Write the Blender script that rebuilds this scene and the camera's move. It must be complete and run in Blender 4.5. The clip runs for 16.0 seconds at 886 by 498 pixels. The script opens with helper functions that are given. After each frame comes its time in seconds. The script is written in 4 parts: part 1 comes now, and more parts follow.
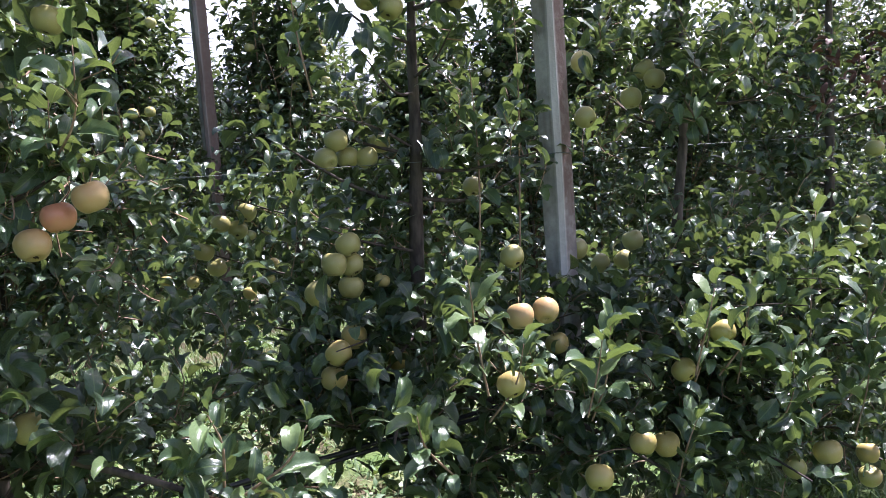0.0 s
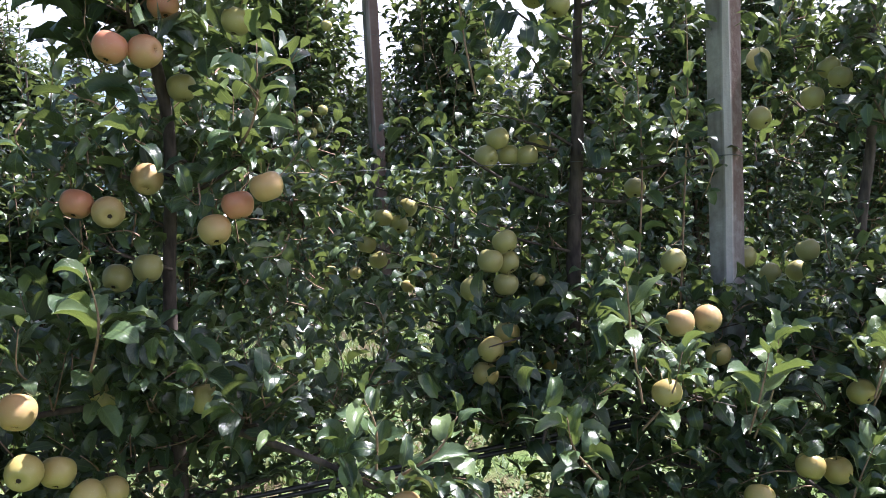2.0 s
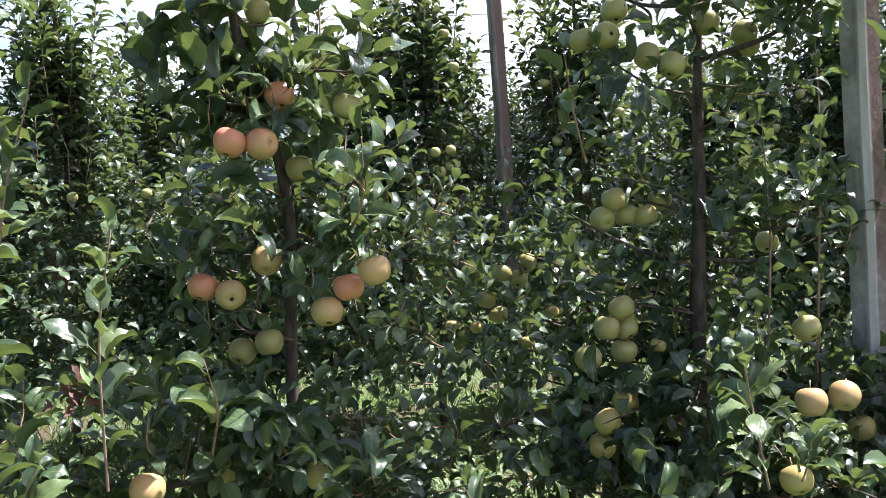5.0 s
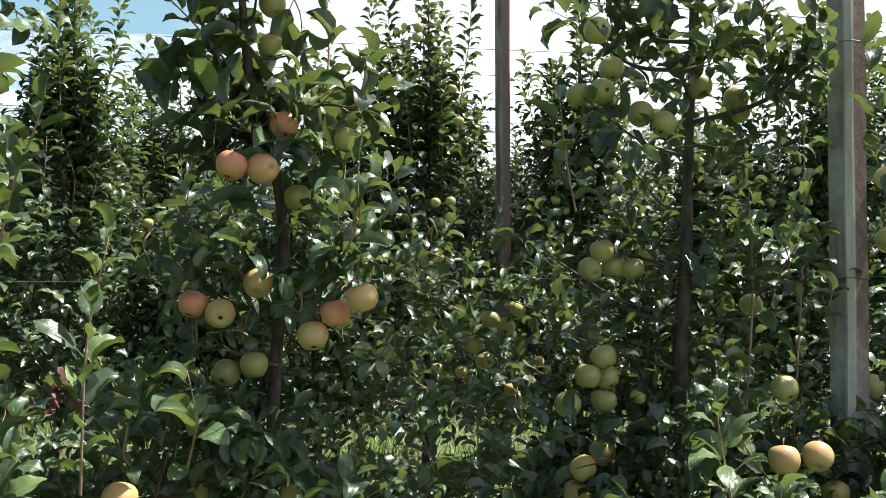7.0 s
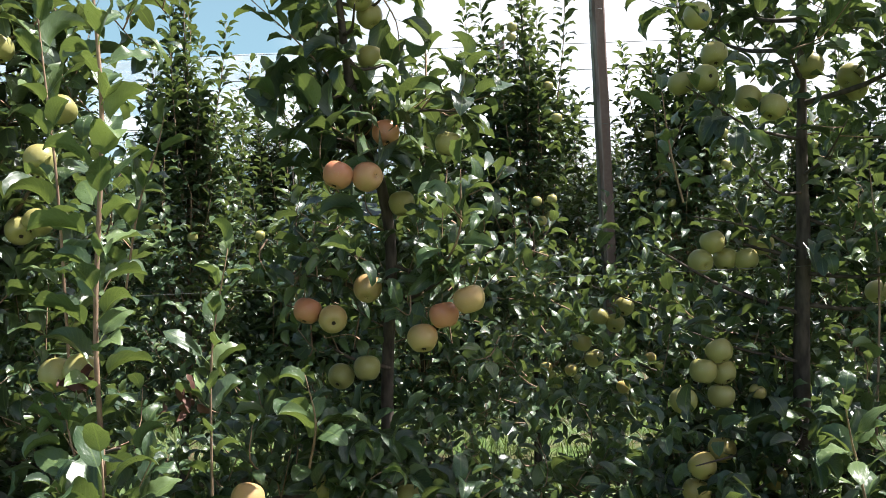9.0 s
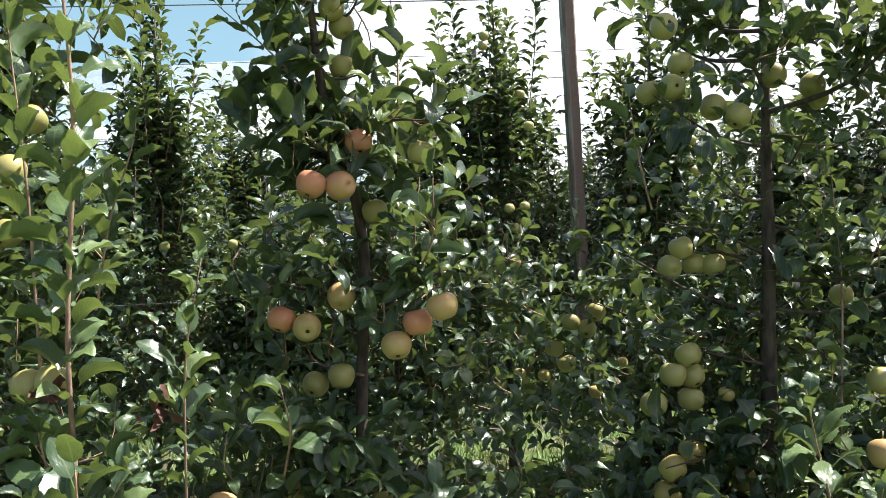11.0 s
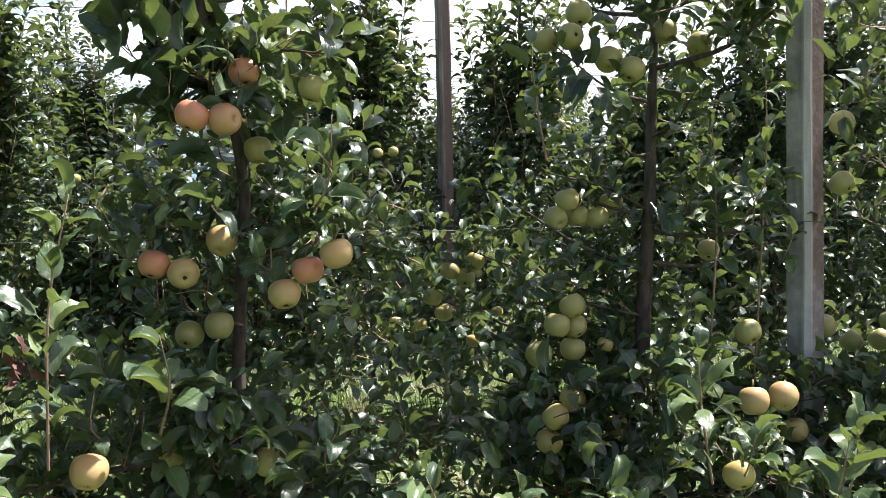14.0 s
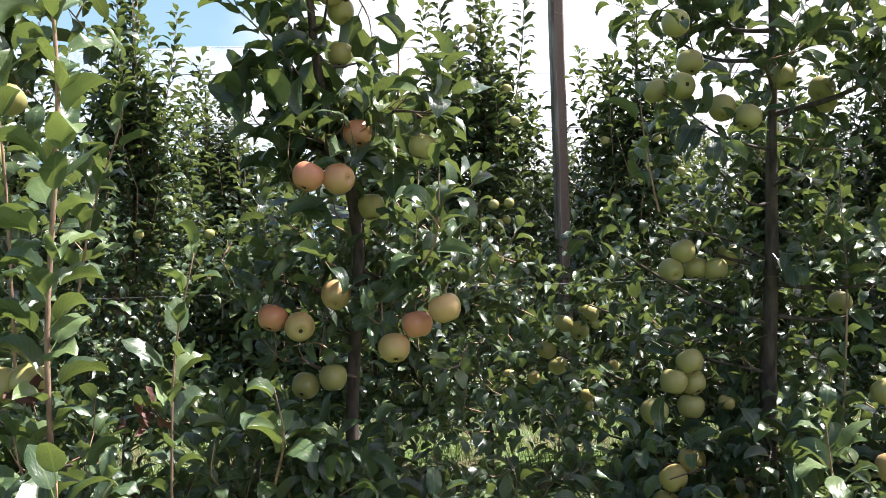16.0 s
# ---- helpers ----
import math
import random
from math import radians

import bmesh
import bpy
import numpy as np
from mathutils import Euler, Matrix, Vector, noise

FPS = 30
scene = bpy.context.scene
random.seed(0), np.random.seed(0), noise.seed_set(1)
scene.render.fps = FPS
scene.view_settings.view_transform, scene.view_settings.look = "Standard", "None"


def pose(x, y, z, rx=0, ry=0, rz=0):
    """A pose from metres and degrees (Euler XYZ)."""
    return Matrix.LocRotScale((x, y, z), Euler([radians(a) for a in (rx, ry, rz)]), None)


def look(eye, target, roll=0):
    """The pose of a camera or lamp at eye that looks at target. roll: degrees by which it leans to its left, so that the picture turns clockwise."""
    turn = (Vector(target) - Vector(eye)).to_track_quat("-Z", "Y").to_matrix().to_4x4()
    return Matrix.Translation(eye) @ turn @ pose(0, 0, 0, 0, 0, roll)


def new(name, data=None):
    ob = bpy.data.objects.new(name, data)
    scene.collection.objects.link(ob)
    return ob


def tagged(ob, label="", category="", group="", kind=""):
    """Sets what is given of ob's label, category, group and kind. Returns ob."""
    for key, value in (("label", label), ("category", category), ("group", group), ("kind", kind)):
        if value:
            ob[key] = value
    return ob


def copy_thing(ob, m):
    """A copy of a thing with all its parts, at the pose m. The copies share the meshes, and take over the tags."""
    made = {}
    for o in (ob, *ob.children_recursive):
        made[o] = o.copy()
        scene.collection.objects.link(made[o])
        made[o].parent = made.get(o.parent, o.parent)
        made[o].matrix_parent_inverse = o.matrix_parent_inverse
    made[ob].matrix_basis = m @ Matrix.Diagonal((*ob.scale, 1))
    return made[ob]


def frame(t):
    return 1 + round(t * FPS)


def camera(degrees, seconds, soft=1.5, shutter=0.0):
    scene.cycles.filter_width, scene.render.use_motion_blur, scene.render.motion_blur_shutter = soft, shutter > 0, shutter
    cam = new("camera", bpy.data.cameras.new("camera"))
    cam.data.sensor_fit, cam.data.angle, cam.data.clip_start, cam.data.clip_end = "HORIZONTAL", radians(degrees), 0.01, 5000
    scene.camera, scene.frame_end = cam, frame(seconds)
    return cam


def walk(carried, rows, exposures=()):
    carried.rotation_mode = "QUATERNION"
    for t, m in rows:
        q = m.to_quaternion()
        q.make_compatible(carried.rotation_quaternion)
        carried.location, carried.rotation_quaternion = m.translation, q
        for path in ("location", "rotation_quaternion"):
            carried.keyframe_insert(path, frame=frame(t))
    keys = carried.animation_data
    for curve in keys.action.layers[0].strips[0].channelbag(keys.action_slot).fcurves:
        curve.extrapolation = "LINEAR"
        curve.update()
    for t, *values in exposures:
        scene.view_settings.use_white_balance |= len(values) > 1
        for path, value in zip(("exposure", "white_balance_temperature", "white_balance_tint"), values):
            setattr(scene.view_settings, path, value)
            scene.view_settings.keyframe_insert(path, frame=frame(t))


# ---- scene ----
cam = camera(58.0, 16.0, soft=0.55)
PATH = [
    (0, (-0.016, 0.226, 1.515), (0.891, 1.998, 1.324), -4.1),
    (0.5, (-0.019, 0.218, 1.515), (0.823, 2.024, 1.339), -4.1),
    (1, (-0.014, 0.22, 1.52), (0.743, 2.064, 1.357), -4.1),
    (1.5, (-0.009, 0.218, 1.517), (0.648, 2.101, 1.364), -3.7),
    (2, (-0.018, 0.225, 1.504), (0.529, 2.142, 1.34), -2.7),
    (2.5, (-0.069, 0.241, 1.519), (0.484, 2.155, 1.339), -3.2),
    (3, (-0.114, 0.225, 1.504), (0.524, 2.107, 1.282), -4.8),
    (3.5, (-0.088, 0.194, 1.514), (0.507, 2.089, 1.28), -4.3),
    (4, (0.003, 0.162, 1.514), (0.405, 2.112, 1.323), -2.5),
    (4.5, (0.07, 0.196, 1.567), (0.304, 2.177, 1.422), -2.1),
    (5, (0.079, 0.221, 1.661), (0.283, 2.207, 1.552), -4.1),
    (5.2, (0.102, 0.203, 1.626), (0.349, 2.184, 1.512), -4.4),
    (7.3, (0.094, 0.165, 1.6), (0.295, 2.154, 1.646), 0.2),
    (7.5, (0.088, 0.167, 1.607), (0.277, 2.158, 1.652), 0.1),
    (8, (0.083, 0.162, 1.605), (0.203, 2.158, 1.663), -0.9),
    (8.5, (0.09, 0.162, 1.605), (0.111, 2.161, 1.659), -1.9),
    (9, (0.09, 0.154, 1.599), (0.048, 2.153, 1.644), -2.5),
    (9.2, (0.085, 0.154, 1.599), (0.032, 2.153, 1.643), -2.5),
    (11.3, (0.094, 0.126, 1.6), (0.122, 2.125, 1.665), -3.0),
    (11.5, (0.093, 0.123, 1.606), (0.079, 2.122, 1.676), -3.9),
    (12, (0.068, 0.155, 1.615), (-0.075, 2.148, 1.706), -5.4),
    (12.5, (0.004, 0.179, 1.616), (-0.138, 2.172, 1.712), -4.7),
    (13, (-0.049, 0.228, 1.619), (0.009, 2.227, 1.665), -4.0),
    (13.5, (-0.046, 0.238, 1.603), (0.254, 2.215, 1.544), -2.8),
    (14, (-0.015, 0.24, 1.607), (0.376, 2.199, 1.517), -1.3),
    (14.5, (0.006, 0.233, 1.613), (0.356, 2.201, 1.556), -0.3),
    (15, (0.013, 0.232, 1.614), (0.27, 2.215, 1.592), 0.0),
    (15.5, (0.012, 0.23, 1.619), (0.173, 2.223, 1.622), -0.6),
    (16, (0.017, 0.225, 1.62), (0.112, 2.222, 1.66), -1.7),
]
walk(cam, [(t, look(eye, target, roll)) for t, eye, target, roll in PATH], [(0, 1.77, 5650, 27), (2, 1.78, 5750, 25), (3, 1.85, 5800, 26), (4, 1.78, 5750, 26), (5, 1.82, 5850, 21), (7.3, 1.42, 6250, 9), (9, 1.42, 6250, 11), (12.5, 1.58, 6250, 13), (13.5, 1.56, 6200, 16), (14.5, 1.72, 6100, 19), (16, 1.66, 6200, 19)])

# ---------------------------------------------------------------- light
SUN_AZ, SUN_EL = radians(77), radians(58)      # clockwise from +y, above the horizon
sun_way = Vector((math.sin(SUN_AZ) * math.cos(SUN_EL), math.cos(SUN_AZ) * math.cos(SUN_EL), math.sin(SUN_EL)))
world = bpy.data.worlds.new("sky")
scene.world = world
world.use_nodes = True
sky = world.node_tree.nodes.new("ShaderNodeTexSky")
sky.sky_type, sky.sun_disc = "NISHITA", False
sky.sun_elevation, sky.sun_rotation = SUN_EL, SUN_AZ
sky.air_density, sky.dust_density, sky.ozone_density = 1.0, 3.0, 0.5
sky_tree = world.node_tree


def sky_node(kind, links=(), **values):
    n = sky_tree.nodes.new(kind)
    for key, value in values.items():
        n.inputs[key].default_value = value
    for key, source in links:
        sky_tree.links.new(source, n.inputs[key])
    return n


def sky_ramp(source, low, high):
    n = sky_node("ShaderNodeMapRange", [("Value", source)])
    n.interpolation_type = "SMOOTHSTEP"
    n.inputs["From Min"].default_value, n.inputs["From Max"].default_value = low, high
    return n.outputs[0]


def sky_mix(fac, a, b):
    n = sky_node("ShaderNodeMix", [(0, fac)])
    n.data_type = "RGBA"
    for k, v in ((6, a), (7, b)):
        if isinstance(v, tuple):
            n.inputs[k].default_value = (*v, 1)
        else:
            sky_tree.links.new(v, n.inputs[k])
    return n.outputs[2]


# blue overhead, a bright haze low down that whitens into thin cloud towards the sun
heaven = sky_node("ShaderNodeTexCoord").outputs["Generated"]
part = sky_node("ShaderNodeSeparateXYZ", [(0, heaven)])
flat = sky_node("ShaderNodeMapping", [(0, heaven)])
flat.inputs["Scale"].default_value = (1, 1, 3)
puffs = sky_node("ShaderNodeTexNoise", [("Vector", flat.outputs[0])], Scale=2.2, Detail=6.0).outputs[0]
drift = sky_node("ShaderNodeMath", [(0, part.outputs[0]), (1, puffs)]).outputs[0]
cloud = sky_ramp(drift, 0.26, 0.58)
haze = sky_mix(cloud, (3.0, 4.9, 5.9), (9.5, 9.6, 9.8))
low_sky = sky_ramp(part.outputs[2], 0.62, 0.22)
sky_tree.links.new(sky_mix(low_sky, sky.outputs[0], haze), sky_tree.nodes["Background"].inputs[0])
sky_tree.nodes["Background"].inputs[1].default_value = 0.052
sun_lamp = bpy.data.lights.new("sun", "SUN")
sun_lamp.energy, sun_lamp.angle, sun_lamp.color = 5.0, radians(0.53), (1.0, 0.95, 0.88)
sun = new("sun", sun_lamp)
sun.matrix_world = look(sun_way * 30, (0, 0, 0))

# ---------------------------------------------------------------- materials
def material(name, rough=0.6, spec=0.5):
    m = bpy.data.materials.new(name)
    m.use_nodes = True
    t = m.node_tree
    b = t.nodes["Principled BSDF"]
    b.inputs["Roughness"].default_value = rough
    b.inputs["Specular IOR Level"].default_value = spec
    return m, t, b


def node(t, kind, **values):
    n = t.nodes.new(kind)
    for key, value in values.items():
        n.inputs[key].default_value = value
    return n


def ramp(t, fac, stops):
    n = t.nodes.new("ShaderNodeValToRGB")
    e = n.color_ramp.elements
    while len(e) < len(stops):
        e.new(0.5)
    for k, (p, c) in zip(e, stops):
        k.position, k.color = p, (*c, 1)
    t.links.new(fac, n.inputs[0])
    return n.outputs[0]


def math_node(t, op, a, b=0.5, clamp=False):
    n = t.nodes.new("ShaderNodeMath")
    n.operation, n.use_clamp = op, clamp
    for k, v in enumerate((a, b)):
        if isinstance(v, (int, float)):
            n.inputs[k].default_value = v
        else:
            t.links.new(v, n.inputs[k])
    return n.outputs[0]


def mix(t, fac, a, b, blend="MIX"):
    n = t.nodes.new("ShaderNodeMix")
    n.data_type, n.blend_type = "RGBA", blend
    for k, v in ((0, fac), (6, a), (7, b)):
        if isinstance(v, (int, float)):
            n.inputs[k].default_value = v
        elif isinstance(v, tuple):
            n.inputs[k].default_value = (*v, 1)
        else:
            t.links.new(v, n.inputs[k])
    return n.outputs[2]


def noise_of(t, scale, detail=4.0, coords=None):
    n = node(t, "ShaderNodeTexNoise", Scale=scale, Detail=detail)
    if coords is not None:
        t.links.new(coords, n.inputs["Vector"])
    return n.outputs[0]


def bump(t, b, height, strength, distance=0.002):
    n = node(t, "ShaderNodeBump", Strength=strength, Distance=distance)
    t.links.new(height, n.inputs["Height"])
    t.links.new(n.outputs[0], b.inputs["Normal"])


def leaf_material(name, tones, glow, rough):
    """A glossy leaf with a pale midrib and side veins, which lets some light through."""
    m, t, b = material(name, rough, 0.6)
    own = t.nodes.new("ShaderNodeObjectInfo").outputs["Random"]
    island = t.nodes.new("ShaderNodeNewGeometry").outputs["Random Per Island"]
    chance = math_node(t, "FRACT", math_node(t, "ADD", own, island))
    tone = ramp(t, chance, tones)
    place = t.nodes.new("ShaderNodeTexCoord")
    patch = noise_of(t, 30.0, 3.0, place.outputs["Object"])
    tone = mix(t, math_node(t, "MULTIPLY", patch, 0.5), tone, (0.028, 0.046, 0.03))
    split = t.nodes.new("ShaderNodeSeparateXYZ")
    t.links.new(place.outputs["UV"], split.inputs[0])
    across = math_node(t, "ABSOLUTE", math_node(t, "SUBTRACT", split.outputs[1], 0.5))
    rib = math_node(t, "LESS_THAN", across, 0.035)
    slant = math_node(t, "SUBTRACT", math_node(t, "MULTIPLY", split.outputs[0], 9.0), math_node(t, "MULTIPLY", across, 7.0))
    vein = math_node(t, "GREATER_THAN", math_node(t, "FRACT", slant), 0.86)
    lines = math_node(t, "MAXIMUM", rib, math_node(t, "MULTIPLY", vein, 0.45))
    tone = mix(t, math_node(t, "MULTIPLY", lines, 0.5), tone, (0.16, 0.22, 0.07))
    t.links.new(tone, b.inputs["Base Color"])
    t.links.new(math_node(t, "ADD", math_node(t, "MULTIPLY", patch, 0.36), rough - 0.16), b.inputs["Roughness"])
    pucker = noise_of(t, 9.0, 2.0, place.outputs["UV"])
    bump(t, b, math_node(t, "SUBTRACT", pucker, math_node(t, "MULTIPLY", lines, 0.8)), 0.45, 0.0025)
    through_light = node(t, "ShaderNodeBsdfTranslucent")
    t.links.new(mix(t, 0.75, tone, glow), through_light.inputs[0])
    both = node(t, "ShaderNodeMixShader", Fac=0.14)
    t.links.new(b.outputs[0], both.inputs[1])
    t.links.new(through_light.outputs[0], both.inputs[2])
    t.links.new(both.outputs[0], t.nodes["Material Output"].inputs[0])
    return m


LEAF = leaf_material("leaf", [(0.0, (0.016, 0.034, 0.019)), (0.4, (0.026, 0.052, 0.026)), (0.75, (0.053, 0.096, 0.038)), (1.0, (0.14, 0.2, 0.07))], (0.35, 0.46, 0.1), 0.3)
# paler than LEAF: young growth, with sunlight on the shoots put into the colour
YOUNG_SUNLIT = leaf_material("young_sunlit_leaf", [(0.0, (0.036, 0.068, 0.032)), (0.5, (0.072, 0.125, 0.048)), (1.0, (0.17, 0.235, 0.085))], (0.39, 0.51, 0.1), 0.31)
GRASS = leaf_material("grass", [(0.0, (0.06, 0.13, 0.03)), (0.6, (0.11, 0.19, 0.04)), (1.0, (0.25, 0.26, 0.09))], (0.3, 0.4, 0.06), 0.5)


def bark_material(name, dark, light, scale):
    m, t, b = material(name, 0.8, 0.25)
    c = t.nodes.new("ShaderNodeTexCoord").outputs["Object"]
    stretch = node(t, "ShaderNodeMapping")
    stretch.inputs["Scale"].default_value = (1, 1, 0.25)
    t.links.new(c, stretch.inputs[0])
    grain = noise_of(t, scale, 8.0, stretch.outputs[0])
    spots = noise_of(t, 14.0, 3.0, c)
    t.links.new(ramp(t, math_node(t, "ADD", math_node(t, "MULTIPLY", grain, 0.6), math_node(t, "MULTIPLY", spots, 0.4)), [(0.35, dark), (0.65, light)]), b.inputs["Base Color"])
    bump(t, b, grain, 0.7, 0.004)
    return m


BARK = bark_material("bark", (0.032, 0.025, 0.021), (0.125, 0.098, 0.08), 60.0)
TWIG = bark_material("twig", (0.17, 0.105, 0.075), (0.38, 0.265, 0.18), 120.0)


def apple_material(name, ground, pale, blush, reach):
    """Waxy skin with fine pale dots; the blush lies on one cheek."""
    m, t, b = material(name, 0.36, 0.45)
    c = t.nodes.new("ShaderNodeTexCoord").outputs["Object"]
    own = t.nodes.new("ShaderNodeObjectInfo").outputs["Random"]
    skin = mix(t, math_node(t, "ADD", math_node(t, "MULTIPLY", noise_of(t, 18.0, 3.0, c), 0.6), math_node(t, "MULTIPLY", own, 0.4)), ground, pale)
    split = t.nodes.new("ShaderNodeSeparateXYZ")
    t.links.new(c, split.inputs[0])
    cheek = math_node(t, "ADD", math_node(t, "MULTIPLY", split.outputs[1], -11.0), math_node(t, "MULTIPLY", split.outputs[2], 6.0))
    cheek = math_node(t, "ADD", cheek, math_node(t, "MULTIPLY", noise_of(t, 30.0, 5.0, c), 0.5))
    skin = mix(t, math_node(t, "MULTIPLY", math_node(t, "ADD", cheek, reach - 0.25, True), 0.85), skin, blush)
    dots = node(t, "ShaderNodeTexVoronoi", Scale=190.0)
    t.links.new(c, dots.inputs["Vector"])
    dot = math_node(t, "LESS_THAN", dots.outputs["Distance"], 0.16)
    skin = mix(t, math_node(t, "MULTIPLY", dot, 0.45), skin, (0.55, 0.5, 0.3))
    t.links.new(skin, b.inputs["Base Color"])
    b.inputs["Subsurface Weight"].default_value = 0.08
    b.inputs["Subsurface Radius"].default_value = (0.01, 0.008, 0.003)
    b.inputs["Subsurface Scale"].default_value = 0.5
    bump(t, b, noise_of(t, 60.0, 3.0, c), 0.08)
    return m


APPLE_GREEN = apple_material("apple_skin_green", (0.27, 0.265, 0.085), (0.36, 0.335, 0.125), (0.37, 0.3, 0.11), 0.05)
APPLE_BLUSH = apple_material("apple_skin_blush", (0.36, 0.31, 0.11), (0.44, 0.35, 0.15), (0.53, 0.28, 0.13), 0.25)
APPLE_YELLOW = apple_material("apple_skin_yellow", (0.33, 0.31, 0.08), (0.42, 0.37, 0.13), (0.48, 0.31, 0.12), 0.12)
APPLE_RED = apple_material("apple_skin_pink", (0.42, 0.3, 0.13), (0.47, 0.32, 0.14), (0.55, 0.2, 0.12), 0.56)


def post_material(name, more):
    """Weathered concrete with rust-brown running down one side."""
    m, t, b = material(name, 0.8, 0.3)
    c = t.nodes.new("ShaderNodeTexCoord").outputs["Object"]
    fine, broad = noise_of(t, 90.0, 6.0, c), noise_of(t, 12.0, 6.0, c)
    tone = ramp(t, broad, [(0.35, (0.25, 0.225, 0.205)), (0.65, (0.48, 0.455, 0.425))])
    tone = mix(t, math_node(t, "MULTIPLY", fine, 0.5), tone, (0.2, 0.19, 0.19))
    split = t.nodes.new("ShaderNodeSeparateXYZ")
    t.links.new(c, split.inputs[0])
    streak = node(t, "ShaderNodeMapping")
    streak.inputs["Scale"].default_value = (1, 1, 0.12)
    t.links.new(c, streak.inputs[0])
    side = math_node(t, "ADD", math_node(t, "MULTIPLY", split.outputs[1], -20.0), math_node(t, "SUBTRACT", noise_of(t, 16.0, 5.0, streak.outputs[0]), 0.85 - more), True)
    side = math_node(t, "MULTIPLY", side, math_node(t, "ADD", math_node(t, "MULTIPLY", split.outputs[2], 2.2), more * 4 - 2.2, True))
    tone = mix(t, math_node(t, "MULTIPLY", side, 2.2, True), tone, (0.15, 0.1, 0.085))
    t.links.new(tone, b.inputs["Base Color"])
    lime = math_node(t, "MULTIPLY", ramp(t, noise_of(t, 38.0, 6.0, c), [(0.48, (0, 0, 0)), (0.6, (1, 1, 1))]), math_node(t, "MAXIMUM", math_node(t, "SUBTRACT", 1.85, split.outputs[2], True), 0.3))
    tone = mix(t, math_node(t, "MULTIPLY", lime, 0.1 if more else 0.32), tone, (0.56, 0.54, 0.52))
    tone = mix(t, math_node(t, "MULTIPLY", ramp(t, noise_of(t, 24.0, 6.0, streak.outputs[0]), [(0.5, (0, 0, 0)), (0.68, (1, 1, 1))]), 0.5), tone, (0.16, 0.14, 0.13))
    t.links.new(tone, b.inputs["Base Color"])
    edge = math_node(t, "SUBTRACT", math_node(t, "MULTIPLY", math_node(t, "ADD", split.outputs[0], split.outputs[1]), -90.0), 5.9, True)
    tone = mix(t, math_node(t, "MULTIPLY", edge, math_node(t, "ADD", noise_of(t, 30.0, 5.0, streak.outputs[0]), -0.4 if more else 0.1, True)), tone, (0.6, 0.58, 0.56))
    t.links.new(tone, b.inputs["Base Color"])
    bump(t, b, fine, 0.6, 0.003)
    return m


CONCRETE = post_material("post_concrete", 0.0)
STAINED = post_material("post_concrete_stained", 0.22)


def plain(name, low, high, scale, rough, metal=0.0):
    m, t, b = material(name, rough)
    c = t.nodes.new("ShaderNodeTexCoord").outputs["Object"]
    t.links.new(mix(t, noise_of(t, scale, 4.0, c), low, high), b.inputs["Base Color"])
    b.inputs["Metallic"].default_value = metal
    return m


WIRE = plain("galvanised_wire", (0.09, 0.095, 0.09), (0.2, 0.21, 0.2), 20.0, 0.6, 0.5)
TUBE = plain("black_tube", (0.008, 0.008, 0.009), (0.03, 0.03, 0.032), 12.0, 0.35)
CLIP = plain("black_plastic", (0.006, 0.006, 0.007), (0.015, 0.015, 0.016), 40.0, 0.5)
DRY = plain("dry_calyx", (0.022, 0.015, 0.01), (0.06, 0.04, 0.022), 80.0, 0.85)
STALK = plain("stalk", (0.10, 0.08, 0.03), (0.2, 0.16, 0.06), 60.0, 0.7)


def ground_material():
    m, t, b = material("orchard_ground", 0.9, 0.2)
    c = t.nodes.new("ShaderNodeTexCoord").outputs["Object"]
    broad, fine = noise_of(t, 1.3, 5.0, c), noise_of(t, 35.0, 6.0, c)
    soil = mix(t, fine, (0.05, 0.04, 0.025), (0.16, 0.12, 0.07))
    turf = mix(t, fine, (0.04, 0.08, 0.02), (0.13, 0.19, 0.05))
    t.links.new(mix(t, ramp(t, broad, [(0.38, (0, 0, 0)), (0.55, (1, 1, 1))]), soil, turf), b.inputs["Base Color"])
    bump(t, b, fine, 1.0, 0.02)
    return m


def film_material():
    """Milky plastic film: clear in part, scattering in part."""
    m, t, b = material("rain_cover_film", 0.3, 0.5)
    b.inputs["Base Color"].default_value = (0.75, 0.77, 0.8, 1)
    c = t.nodes.new("ShaderNodeTexCoord").outputs["Object"]
    folds = noise_of(t, 2.5, 5.0, c)
    bump(t, b, folds, 0.6, 0.03)
    glow = node(t, "ShaderNodeBsdfTranslucent", Color=(0.8, 0.82, 0.85, 1))
    clear = node(t, "ShaderNodeBsdfTransparent", Color=(0.93, 0.95, 0.97, 1))
    milk = node(t, "ShaderNodeMixShader", Fac=0.7)
    t.links.new(b.outputs[0], milk.inputs[1])
    t.links.new(glow.outputs[0], milk.inputs[2])
    both = node(t, "ShaderNodeMixShader")
    t.links.new(ramp(t, folds, [(0.35, (0.1, 0.1, 0.1)), (0.65, (0.4, 0.4, 0.4))]), both.inputs[0])
    t.links.new(clear.outputs[0], both.inputs[1])
    t.links.new(milk.outputs[0], both.inputs[2])
    t.links.new(both.outputs[0], t.nodes["Material Output"].inputs[0])
    return m


GROUND, FILM = ground_material(), film_material()

# ---------------------------------------------------------------- mesh helpers
rng = np.random.default_rng(7)


